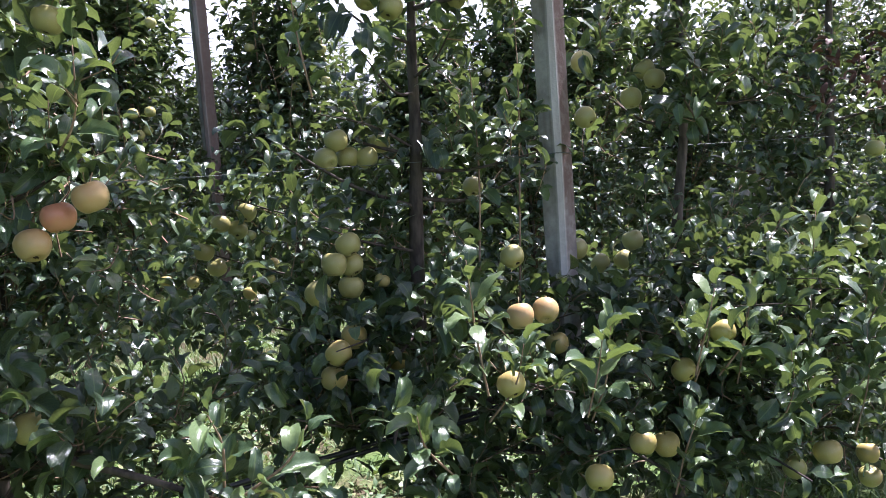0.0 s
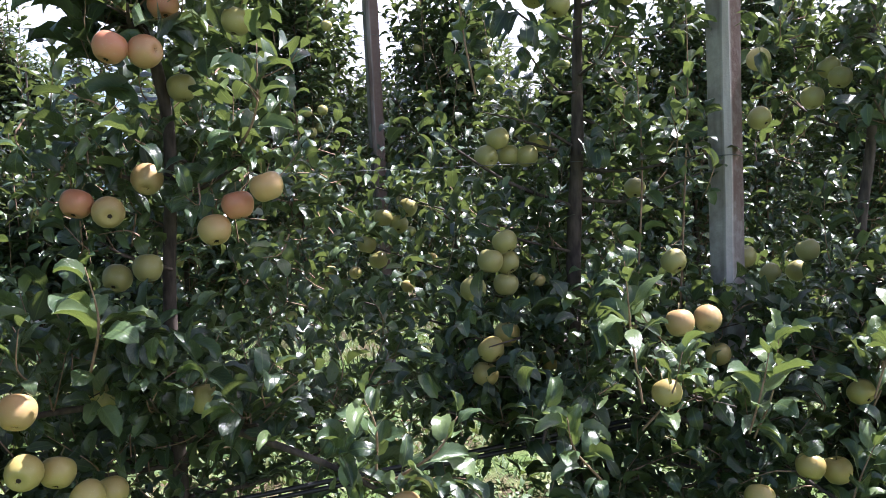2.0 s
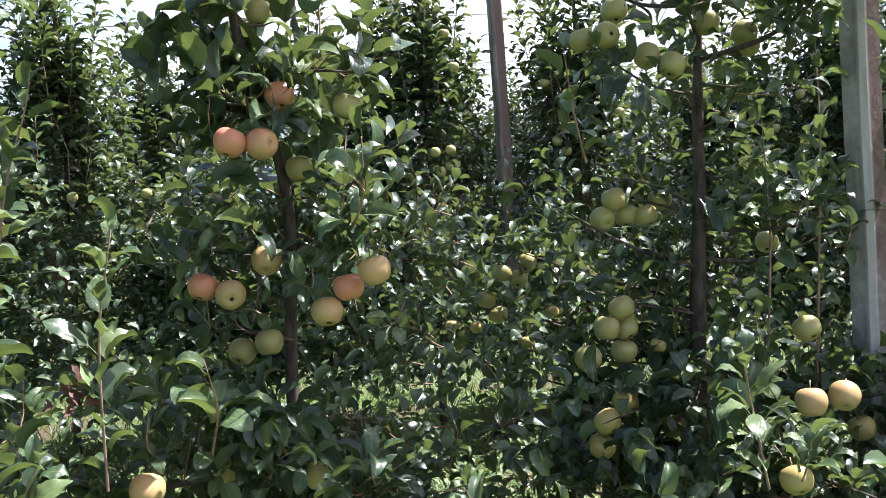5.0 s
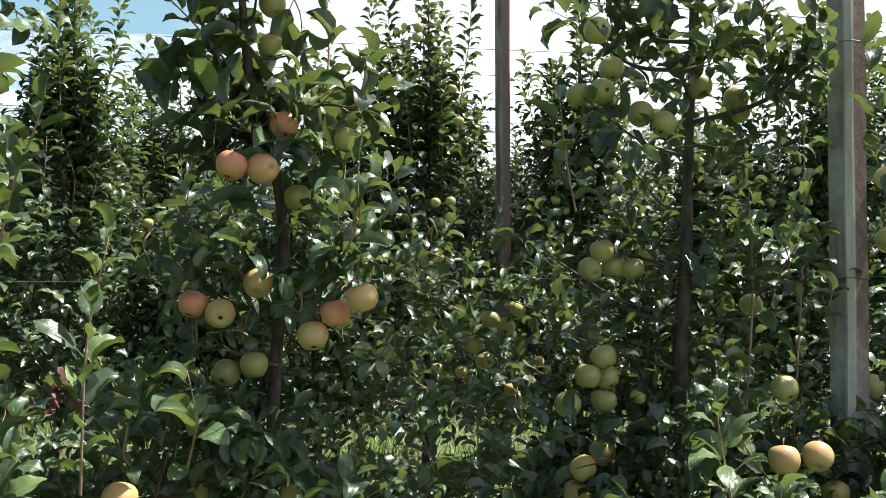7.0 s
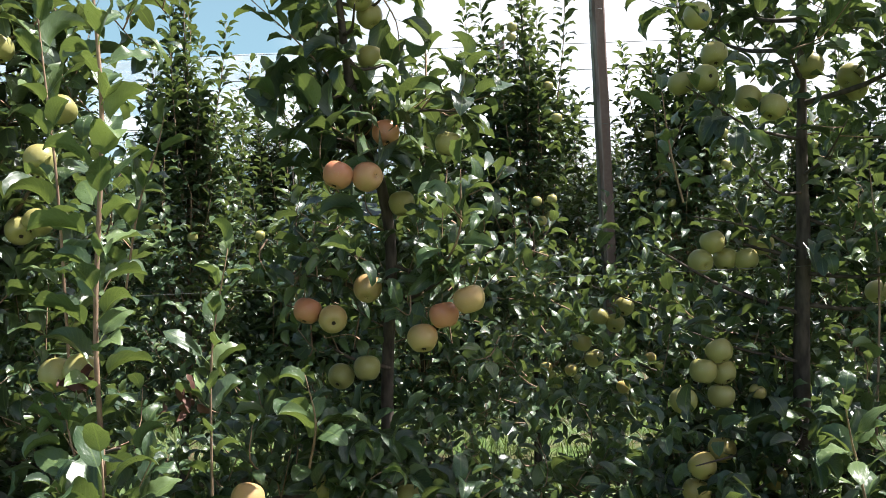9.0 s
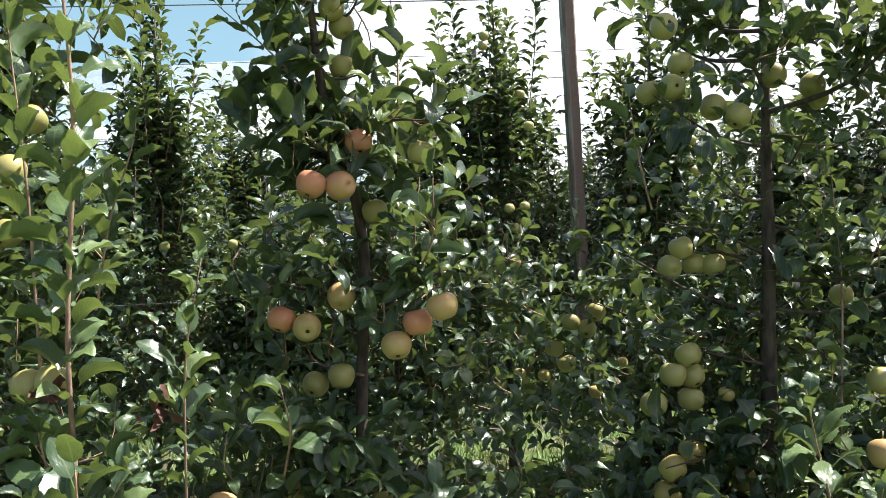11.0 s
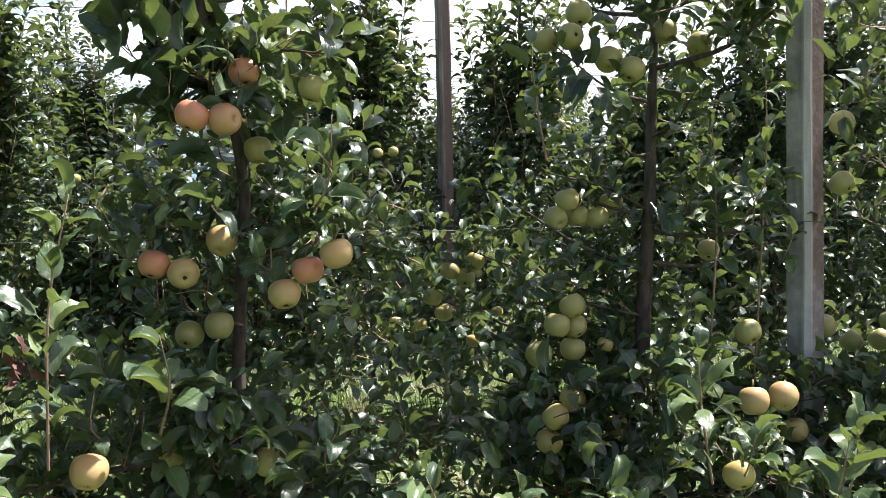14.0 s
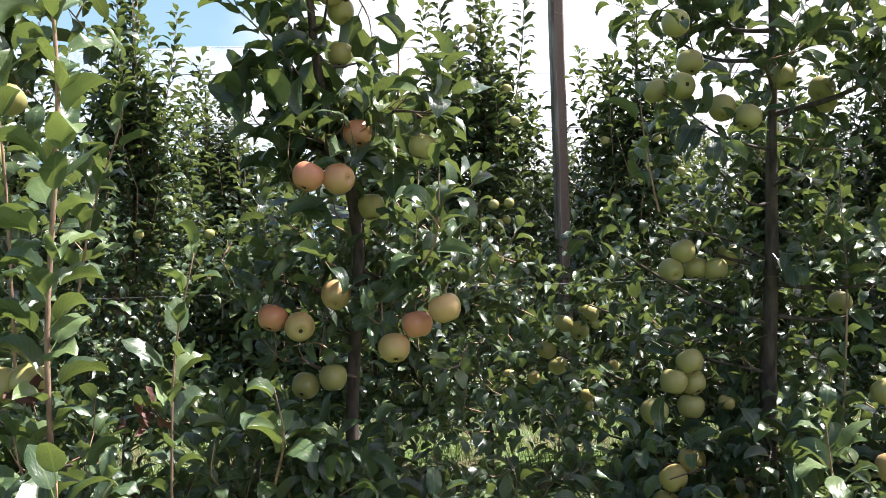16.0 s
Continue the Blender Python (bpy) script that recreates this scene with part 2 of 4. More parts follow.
def mesh_from(name, verts, faces, mat, uv=None, smooth=True):
    """A mesh from arrays of vertices and equal-sized faces."""
    me = bpy.data.meshes.new(name)
    verts, faces = np.asarray(verts, np.float32), np.asarray(faces, np.int32)
    k = faces.shape[1]
    me.vertices.add(len(verts))
    me.vertices.foreach_set("co", verts.ravel())
    me.loops.add(faces.size)
    me.loops.foreach_set("vertex_index", faces.ravel())
    me.polygons.add(len(faces))
    me.polygons.foreach_set("loop_start", np.arange(0, faces.size, k, dtype=np.int32))
    me.polygons.foreach_set("use_smooth", np.full(len(faces), smooth))
    if uv is not None:
        layer = me.uv_layers.new(name="leaf")
        layer.data.foreach_set("uv", np.asarray(uv, np.float32)[faces.ravel()].ravel())
    me.update(calc_edges=True)
    me.validate()
    me.materials.append(mat)
    return me


def under(ob, parent):
    ob.parent = parent
    return ob


def tube_data(points, radii, sides=8):
    """Vertices and quads of a bent, tapering stem."""
    p = np.array(points, float)
    verts, faces = [], []
    for k in range(len(p)):
        along = Vector(p[min(k + 1, len(p) - 1)] - p[max(k - 1, 0)]).normalized()
        a = along.orthogonal().normalized() if k == 0 else (a - along * a.dot(along)).normalized()
        b = along.cross(a)
        for s in range(sides):
            w = 2 * math.pi * s / sides
            verts.append(Vector(p[k]) + float(radii[k]) * (math.cos(w) * a + math.sin(w) * b))
    for k in range(len(p) - 1):
        for s in range(sides):
            q = (s + 1) % sides
            faces.append((k * sides + s, k * sides + q, (k + 1) * sides + q, (k + 1) * sides + s))
    last = (len(p) - 1) * sides
    for s in range(1, sides - 1, 2):
        faces.append((last, last + s, last + s + 1, last + (s + 2) % sides))
    return np.array(verts), np.array(faces)


def joined(pieces):
    verts, faces, n = [], [], 0
    for v, f in pieces:
        verts.append(v)
        faces.append(f + n)
        n += len(v)
    return np.concatenate(verts), np.concatenate(faces)


def bend(points, steps=5):
    """A smooth line through a few points."""
    p = [Vector(q) for q in points]
    p = [2 * p[0] - p[1], *p, 2 * p[-1] - p[-2]]
    out = []
    for k in range(1, len(p) - 2):
        for s in range(steps):
            u = s / steps
            a, b, c, d = p[k - 1 : k + 3]
            out.append(0.5 * (2 * b + (c - a) * u + (2 * a - 5 * b + 4 * c - d) * u**2 + (3 * b - a - 3 * c + d) * u**3))
    return out + [p[-2]]


# ---------------------------------------------------------------- leaves
def leaf_data(along, across, fold, arch, wave, twist, seed, petiole=True):
    """A leaf of unit length from its base at the origin along x, upper side to +z, arching over, with a toothed, wavy edge and a short petiole."""
    r = np.random.default_rng(seed)
    us, vs = np.linspace(0, 1, along + 1), np.linspace(-1, 1, across + 1)
    phase, rise = r.uniform(0, 6.3, 2), 0.25 * arch
    verts, uv, faces = [], [], []
    x = z = 0.0
    for k, u in enumerate(us):
        turn = rise - arch * u ** 1.3
        if k:
            x, z = x + math.cos(turn) / along, z + math.sin(turn) / along
        half = max(0.008, 0.64 * (u + 0.004) ** 0.55 * (1 - u) ** 0.74)
        for v in vs:
            tooth = (0.035 * (-1) ** k + 0.025 * r.uniform(-1, 1)) if abs(v) == 1 and 0 < u < 1 and along > 4 else 0.0
            y = v * half * (1 + tooth) * (1 - 0.1 * fold * abs(v))
            lift = fold * abs(y) - 0.1 * abs(v) ** 3 * half / 0.26 * (1 - fold)
            lift += wave * (math.sin(9.0 * u + phase[0 if v > 0 else 1]) + 0.6 * math.sin(21.0 * u + phase[1 if v > 0 else 0])) * v * v * min(1.0, 4 * u * (1.15 - u)) + twist * u * y
            verts.append((x - math.sin(turn) * lift, y, z + math.cos(turn) * lift))
            uv.append((u, 0.5 + 0.5 * v))
    k = across + 1
    for a in range(along):
        for c in range(across):
            faces.append((a * k + c, (a + 1) * k + c, (a + 1) * k + c + 1, a * k + c + 1))
    if not petiole:
        return np.array(verts), np.array(faces), np.array(uv)
    n = len(verts)
    verts += [(-0.26, -0.011, -0.05), (-0.26, 0.011, -0.05), (0.02, 0.013, 0.004), (0.02, -0.013, 0.004)]
    uv += [(0, 0.5)] * 4
    faces.append((n, n + 3, n + 2, n + 1))
    return np.array(verts), np.array(faces), np.array(uv)


NEAR = [leaf_data(14, 4, 0.3 + 0.3 * (k % 4), 0.5 + 0.36 * (k % 5), 0.016 + 0.02 * (k % 3), 0.4 * (k % 3 - 1), k) for k in range(12)]
INNER = [leaf_data(5, 2, 0.35 + 0.28 * (k % 4), 0.5 + 0.34 * (k % 5), 0.03, 0.4 * (k % 3 - 1), 60 + k) for k in range(10)]
MIDDLE = [leaf_data(3, 2, 0.4 + 0.4 * (k % 2), 0.7 + 0.45 * (k % 3), 0.02, 0.3 * (k % 3 - 1), 20 + k, False) for k in range(6)]
SMALL = [leaf_data(2, 2, 0.4, 0.8, 0.0, 0.3 * (k - 1), 30 + k, False) for k in range(3)]
FAR = [leaf_data(2, 1, 0.3, 0.9, 0.0, 0.3 * (k - 1), 40 + k, False) for k in range(3)]
NEAR_MESH = [mesh_from("leaf", v, f, LEAF, uv) for v, f, uv in NEAR]
YOUNG_SUNLIT_MESH = [mesh_from("leaf", v, f, YOUNG_SUNLIT, uv) for v, f, uv in NEAR]


def leaf_frames(points, sizes, chance, spread=(0.7, 1.35), spiral=True):
    """Poses of leaves set round a stem (points along it), as 4 x 4 arrays."""
    out, turn = [], chance.uniform(0, 6.3)
    for k, p in enumerate(points):
        stem = (Vector(points[min(k + 1, len(points) - 1)]) - Vector(points[max(k - 1, 0)])).normalized()
        a = stem.orthogonal().normalized()
        b = stem.cross(a)
        turn += 2.4 + chance.normal(0, 0.25) if spiral else chance.uniform(0, 6.3)
        out_way = math.cos(turn) * a + math.sin(turn) * b
        lean = chance.uniform(*spread) * (0.65 + 0.35 * (1 - k / max(1, len(points))))
        ahead = (math.cos(lean) * stem + math.sin(lean) * out_way + Vector((0, 0, chance.normal(0.0, 0.15)))).normalized()
        top = stem * 0.7 + Vector((0, 0, 0.8)) + Vector(chance.normal(0, 0.28, 3))
        top = (top - ahead * top.dot(ahead)).normalized()
        side = top.cross(ahead)
        s = sizes[k]
        at = Vector(p) + ahead * 0.26 * float(s)
        m = np.eye(4)
        m[:3, 0], m[:3, 1], m[:3, 2], m[:3, 3] = np.array(ahead) * s, np.array(side) * s * chance.uniform(0.85, 1.12), np.array(top) * s, at
        out.append(m)
    return out


def baked(frames, kinds, chance):
    """All leaves of one crown as arrays for one mesh."""
    frames = np.array(frames)
    pick = chance.integers(0, len(kinds), len(frames))
    verts, faces, uvs, n = [], [], [], 0
    for k, (v, f, uv) in enumerate(kinds):
        ms = frames[pick == k]
        if not len(ms):
            continue
        w = np.einsum("nij,vj->nvi", ms[:, :3, :3], v) + ms[:, None, :3, 3]
        verts.append(w.reshape(-1, 3))
        faces.append((f[None] + (np.arange(len(ms)) * len(v))[:, None, None]).reshape(-1, 4) + n)
        uvs.append(np.tile(uv, (len(ms), 1)))
        n += len(ms) * len(v)
    return np.concatenate(verts), np.concatenate(faces), np.concatenate(uvs)


# ---------------------------------------------------------------- apples
def apple_data(rings, sides, seed):
    r = np.random.default_rng(seed)
    lobes, tall = r.uniform(0.004, 0.014), r.uniform(0.94, 1.04)
    verts, faces = [], []
    for k in range(rings + 1):
        a = math.pi * k / rings
        rad = math.sin(a) ** 0.9 * (1 + 0.10 * math.cos(a)) if 0 < k < rings else 0.015
        z = tall * math.cos(a) * 0.98 - 0.26 * math.exp(-((a / 0.34) ** 2)) + 0.28 * math.exp(-(((math.pi - a) / 0.36) ** 2))
        for s in range(sides):
            w = 2 * math.pi * s / sides
            lob = 1 + lobes * math.cos(5 * w) * (0.4 + 0.6 * (a > 2))
            verts.append((0.5 * rad * lob * math.cos(w), 0.5 * rad * lob * math.sin(w), 0.5 * z))
    for k in range(rings):
        for s in range(sides):
            q = (s + 1) % sides
            faces.append((k * sides + s, (k + 1) * sides + s, (k + 1) * sides + q, k * sides + q))
    return np.array(verts), np.array(faces)


def calyx_data():
    """The withered eye at the bottom of an apple: a dark button ringed by five curled sepals."""
    verts, faces = [], []
    for r, z in ((0.085, 0.02), (0.06, -0.012), (0.028, -0.004)):
        verts += [(r * math.cos(2 * math.pi * k / 10), r * math.sin(2 * math.pi * k / 10), z) for k in range(10)]
    for ring in (0, 10):
        faces += [(ring + k, ring + (k + 1) % 10, ring + 10 + (k + 1) % 10, ring + 10 + k) for k in range(10)]
    faces += [(20, 20 + k, 21 + k, 20 + (k + 2) % 10) for k in range(1, 9, 2)]
    for k in range(5):
        w, n = 2 * math.pi * k / 5, len(verts)
        verts += [(0.03 * math.cos(w - 0.5), 0.03 * math.sin(w - 0.5), -0.012), (0.09 * math.cos(w - 0.15), 0.09 * math.sin(w - 0.15), -0.03), (0.075 * math.cos(w), 0.075 * math.sin(w), -0.05), (0.03 * math.cos(w + 0.5), 0.03 * math.sin(w + 0.5), -0.012)]
        faces.append((n, n + 1, n + 2, n + 3))
    return np.array(verts), np.array(faces)


SIZE = 0.078
SKINS = {"green": APPLE_GREEN, "yellow": APPLE_YELLOW, "blush": APPLE_BLUSH, "pink": APPLE_RED}
APPLES = {key: [mesh_from("apple", *(lambda d: (d[0] * SIZE, d[1]))(apple_data(14, 18, k)), skin) for k in range(3)] for key, skin in SKINS.items()}
FAR_APPLES = [mesh_from("apple", *(lambda d: (d[0] * SIZE, d[1]))(apple_data(7, 10, k)), APPLE_GREEN) for k in range(2)]
stalk_v, stalk_f = tube_data([(0, 0, 0.3), (0.02, 0, 0.5), (0.07, 0.02, 0.72)], [0.018, 0.016, 0.028], 6)
STALK_MESH = mesh_from("stalk", stalk_v * SIZE, stalk_f, STALK)
calyx_v, calyx_f = calyx_data()
CALYX_MESH = mesh_from("calyx", (calyx_v + (0, 0, -0.355)) * SIZE, calyx_f, DRY)
WORDS = {"green": "pale green apple hanging from a twig", "yellow": "yellow-green apple among shaded leaves", "blush": "pale yellow apple with a faint orange blush", "pink": "ripening apple with a pink-orange cheek"}


FRUIT = []


def apple(x, y, z, skin="green", wide=0.078, lean=None):
    k = int(rng.integers(0, 3))
    ob = new("apple", APPLES[skin][k])
    tip, turn = lean if lean else (rng.uniform(-62, 8), rng.uniform(-40, 40))
    ob.matrix_world = pose(x, y, z, tip, rng.uniform(-22, 22), turn) @ Matrix.Scale(wide / SIZE, 4)
    FRUIT.append((x, y, z))
    under(new("stalk", STALK_MESH), ob)
    under(new("calyx", CALYX_MESH), ob)
    return tagged(ob, WORDS[skin], "apple", "apples on the trees")


# ---------------------------------------------------------------- apples of the front row
# tip and turn of those whose eye faces the alley
SMALL_FRUIT = ((0.836, 3.4, 1.195), (0.417, 3.4, 1.174), (0.518, 3.4, 1.161), (0.684, 3.2, 1.116), (0.972, 2.6, 1.181))
FACING = {(-0.143, 1.845): (-88, 48), (-0.259, 1.471): (-72, 16), (-0.332, 1.495): (-20, 0), (-0.22, 1.85): (-15, -10), (0.783, 2.27): (-98, 20), (0.815, 2.107): (-88, 12), (0.945, 2.049): (-30, 0), (-0.437, 0.937): (-78, -8), (-0.441, 1.066): (-35, 0), (0.847, 1.313): (-25, 5), (-0.101, 1.977): (-20, 0), (1.197, 1.089): (-20, 0)}
for x, y, z in ((-0.22, 2.232, 1.85), (-0.143, 2.247, 1.845)):
    apple(x, y, z, "pink", 0.08, FACING.get((x, z)))
for x, y, z in ((-0.101, 2.366, 1.977), (-0.332, 2.324, 1.495), (-0.259, 2.301, 1.471), (0.042, 2.222, 1.474)):
    apple(x, y, z, "blush" if -0.3 < x < -0.2 else "pink", 0.078, FACING.get((x, z)))
for x, y, z in ((-0.171, 2.372, 1.548), (-0.016, 2.223, 1.417), (0.109, 2.157, 1.515), (-0.441, 2.058, 1.066), (0.348, 1.9, 0.79), (0.685, 1.93, 0.715)):
    apple(x, y, z, "blush", 0.08, FACING.get((x, z)))
for x, y, z in ((-0.272, 2.483, 1.293), (-0.191, 2.45, 1.318), (-0.075, 2.508, 1.791), (0.072, 2.349, 1.936), (-0.15, 2.5, 2.225), (-0.146, 2.5, 2.35), (-0.17, 2.45, 2.39), (-0.301, 2.3, 1.016), (-0.064, 2.2, 1.014), (-0.437, 2.05, 0.937), (-0.385, 2.12, 0.907), (-0.323, 2.1, 0.849), (-0.289, 2.2, 0.818)):
    apple(x, y, z, "green" if z > 1.0 else "yellow", 0.078, FACING.get((x, z)))
for x, y, z in ((0.783, 2.386, 2.27), (0.815, 2.447, 2.107), (0.771, 2.541, 2.114), (0.945, 2.488, 2.049), (0.995, 2.434, 2.011), (0.86, 2.5, 2.185), (1.285, 2.569, 2.117), (1.161, 2.555, 2.151), (1.32, 2.62, 2.09), (1.061, 2.749, 1.627), (1.0, 2.72, 1.58), (0.94, 2.74, 1.585), (0.89, 2.7, 1.64), (0.85, 2.7, 1.58)):
    apple(x, y, z, "green", 0.078, FACING.get((x, z)))
for x, y, z in ((0.847, 2.552, 1.313), (0.855, 2.58, 1.176), (0.796, 2.552, 1.256), (0.718, 2.492, 1.181), (0.87, 2.6, 1.243), (0.745, 2.428, 1.008), (0.83, 2.52, 1.03), (1.048, 2.703, 0.888), (0.73, 2.45, 0.93), (1.5, 2.9, 1.45), (1.35, 2.408, 1.228), (1.509, 2.414, 0.915), (1.098, 2.052, 0.926), (1.75, 2.6, 1.2)):
    apple(x, y, z, "green" if z > 1.1 else "yellow", 0.08, FACING.get((x, z)))
apple(2.36, 2.04, 0.45, "yellow", 0.098)
apple(2.24, 2.08, 0.41, "green", 0.08)
for x, y, z in ((1.197, 2.141, 1.089), (1.325, 2.2, 1.08)):
    apple(x, y, z, "blush", 0.08, FACING.get((x, z)))
for x, y, z in ((2.043, 2.605, 1.742), (2.14, 2.58, 1.81), (2.13, 2.62, 1.85), (1.82, 2.6, 1.876), (1.82, 2.6, 1.676), (2.019, 2.807, 1.101), (2.15, 2.82, 1.1), (2.015, 2.6, 1.205), (1.55, 2.056, 0.66), (1.65, 2.064, 0.631), (1.339, 2.0, 0.621), (1.886, 2.043, 0.95), (1.82, 2.152, 0.818), (3.364, 2.6, 1.145), (3.37, 2.6, 1.07), (3.468, 2.6, 1.483), (2.6, 2.05, 0.3), (2.66, 2.1, 0.36)):
    apple(x, y, z, "green" if z > 1.0 else "yellow", 0.082)
for x, y, z in ((-1.062, 2.15, 2.202), (-1.231, 2.15, 1.893), (-1.144, 2.15, 1.718), (-0.962, 2.15, 1.913), (-1.117, 2.15, 1.974), (-1.24, 2.15, 2.213), (-1.101, 2.3, 1.746), (-0.978, 2.3, 2.072), (-1.055, 2.3, 1.766), (-0.805, 2.0, 1.393), (-0.86, 2.0, 1.386), (-1.3, 2.2, 1.74)):
    apple(x, y, z, "green", 0.08)
for x, y, z in ((0.723, 3.3, 1.413), (0.682, 3.294, 1.35), (0.605, 3.35, 1.21), (0.622, 3.3, 1.379), (0.551, 3.3, 1.279)):
    apple(x, y, z, "green", 0.076)
for x, y, z in SMALL_FRUIT:
    apple(x, y, z, "yellow", 0.052)


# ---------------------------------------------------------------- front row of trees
CAMERA_SPOT = Vector((0.03, 0.2, 1.58))      # the middle of the alley, where the camera stands; leaves towards it are left out
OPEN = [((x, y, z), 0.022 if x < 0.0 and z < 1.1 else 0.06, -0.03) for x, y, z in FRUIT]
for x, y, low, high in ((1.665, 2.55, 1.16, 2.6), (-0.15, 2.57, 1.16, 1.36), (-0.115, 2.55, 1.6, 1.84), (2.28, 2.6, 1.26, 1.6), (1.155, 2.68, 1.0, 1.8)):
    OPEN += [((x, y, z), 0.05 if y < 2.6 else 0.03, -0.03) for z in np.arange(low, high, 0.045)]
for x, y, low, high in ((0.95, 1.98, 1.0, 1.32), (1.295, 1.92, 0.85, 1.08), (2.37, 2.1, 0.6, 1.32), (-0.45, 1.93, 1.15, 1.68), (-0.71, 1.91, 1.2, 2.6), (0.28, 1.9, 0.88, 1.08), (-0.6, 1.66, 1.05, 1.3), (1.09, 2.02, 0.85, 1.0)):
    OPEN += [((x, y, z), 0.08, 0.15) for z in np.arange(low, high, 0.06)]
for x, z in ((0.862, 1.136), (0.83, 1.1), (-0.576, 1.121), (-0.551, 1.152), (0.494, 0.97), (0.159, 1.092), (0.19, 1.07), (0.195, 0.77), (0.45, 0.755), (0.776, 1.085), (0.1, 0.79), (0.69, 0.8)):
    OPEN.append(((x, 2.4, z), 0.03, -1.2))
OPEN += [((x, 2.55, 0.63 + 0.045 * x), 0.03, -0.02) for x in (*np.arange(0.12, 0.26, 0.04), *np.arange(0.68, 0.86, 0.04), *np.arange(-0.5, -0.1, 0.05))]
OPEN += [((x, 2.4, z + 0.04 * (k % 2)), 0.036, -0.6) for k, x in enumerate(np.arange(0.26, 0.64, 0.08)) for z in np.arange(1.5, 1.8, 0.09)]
# shoots and spots kept sunlit by leaving out leaves along the sun's path
SUNNY = [(0.95, 1.98, 1.05), (0.93, 1.95, 1.15), (0.91, 1.92, 1.26), (1.09, 2.02, 0.98), (1.295, 1.92, 0.92), (1.3, 1.91, 1.02), (1.45, 2.5, 1.5), (1.45, 2.48, 1.8), (1.73, 1.95, 1.0), (1.92, 2.0, 0.95), (2.01, 2.06, 1.05), (2.23, 2.02, 0.75), (2.54, 2.02, 0.75), (2.63, 2.07, 1.0), (2.36, 2.04, 0.47)]
SUNNY += [(2.37, 2.1, z) for z in np.arange(0.62, 1.36, 0.1)]
SUNNY += [(1.325, 2.2, 1.11), (1.2, 2.14, 1.12), (0.35, 1.9, 0.82), (0.69, 1.93, 0.75), (1.4, 2.0, 0.95), (1.39, 1.98, 1.05), (1.85, 2.07, 0.92), (1.84, 2.04, 1.03), (2.11, 1.98, 0.72), (2.08, 1.95, 0.87), (2.46, 1.96, 0.7), (2.44, 1.94, 0.88), (2.62, 2.0, 1.0), (2.66, 1.98, 1.18), (1.64, 1.94, 0.72)]
SUNNY += [(0.45, 3.2, 1.66), (0.55, 3.25, 1.75), (0.66, 3.25, 1.68), (0.78, 3.25, 1.74), (0.88, 3.3, 1.6), (0.72, 3.2, 1.5), (0.58, 3.25, 1.56), (0.5, 3.3, 1.42), (0.8, 3.3, 1.42), (0.95, 3.3, 1.75)]
SUNNY += [(0.15, 2.5, 1.05), (0.3, 2.45, 0.98), (0.42, 2.55, 1.06), (0.55, 2.5, 0.95), (0.2, 2.4, 0.85), (0.48, 2.4, 0.8), (0.35, 3.0, 0.75), (0.6, 3.0, 0.85), (0.75, 3.1, 1.05), (0.3, 3.1, 1.1), (-1.05, 2.2, 1.74), (-0.93, 2.2, 2.05)]
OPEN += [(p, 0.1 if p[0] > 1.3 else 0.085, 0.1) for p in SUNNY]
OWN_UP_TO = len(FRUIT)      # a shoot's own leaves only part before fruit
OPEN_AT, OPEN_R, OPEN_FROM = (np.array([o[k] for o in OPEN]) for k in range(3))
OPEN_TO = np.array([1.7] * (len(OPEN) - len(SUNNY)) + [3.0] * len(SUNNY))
OPEN_WAY = np.array([(CAMERA_SPOT - Vector(q)).normalized() for q, *_ in OPEN[: -len(SUNNY)]] + [sun_way] * len(SUNNY))


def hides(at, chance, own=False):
    """Whether a leaf blocks the camera's line to fruit, a bare stretch of trunk or another OPEN place, or the sun's
    line to a SUNNY one; most such leaves are left out.
    """
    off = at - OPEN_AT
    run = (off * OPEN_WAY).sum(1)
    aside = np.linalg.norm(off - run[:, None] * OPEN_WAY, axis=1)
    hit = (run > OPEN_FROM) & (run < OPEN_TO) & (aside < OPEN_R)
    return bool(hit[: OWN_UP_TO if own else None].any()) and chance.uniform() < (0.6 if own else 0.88)


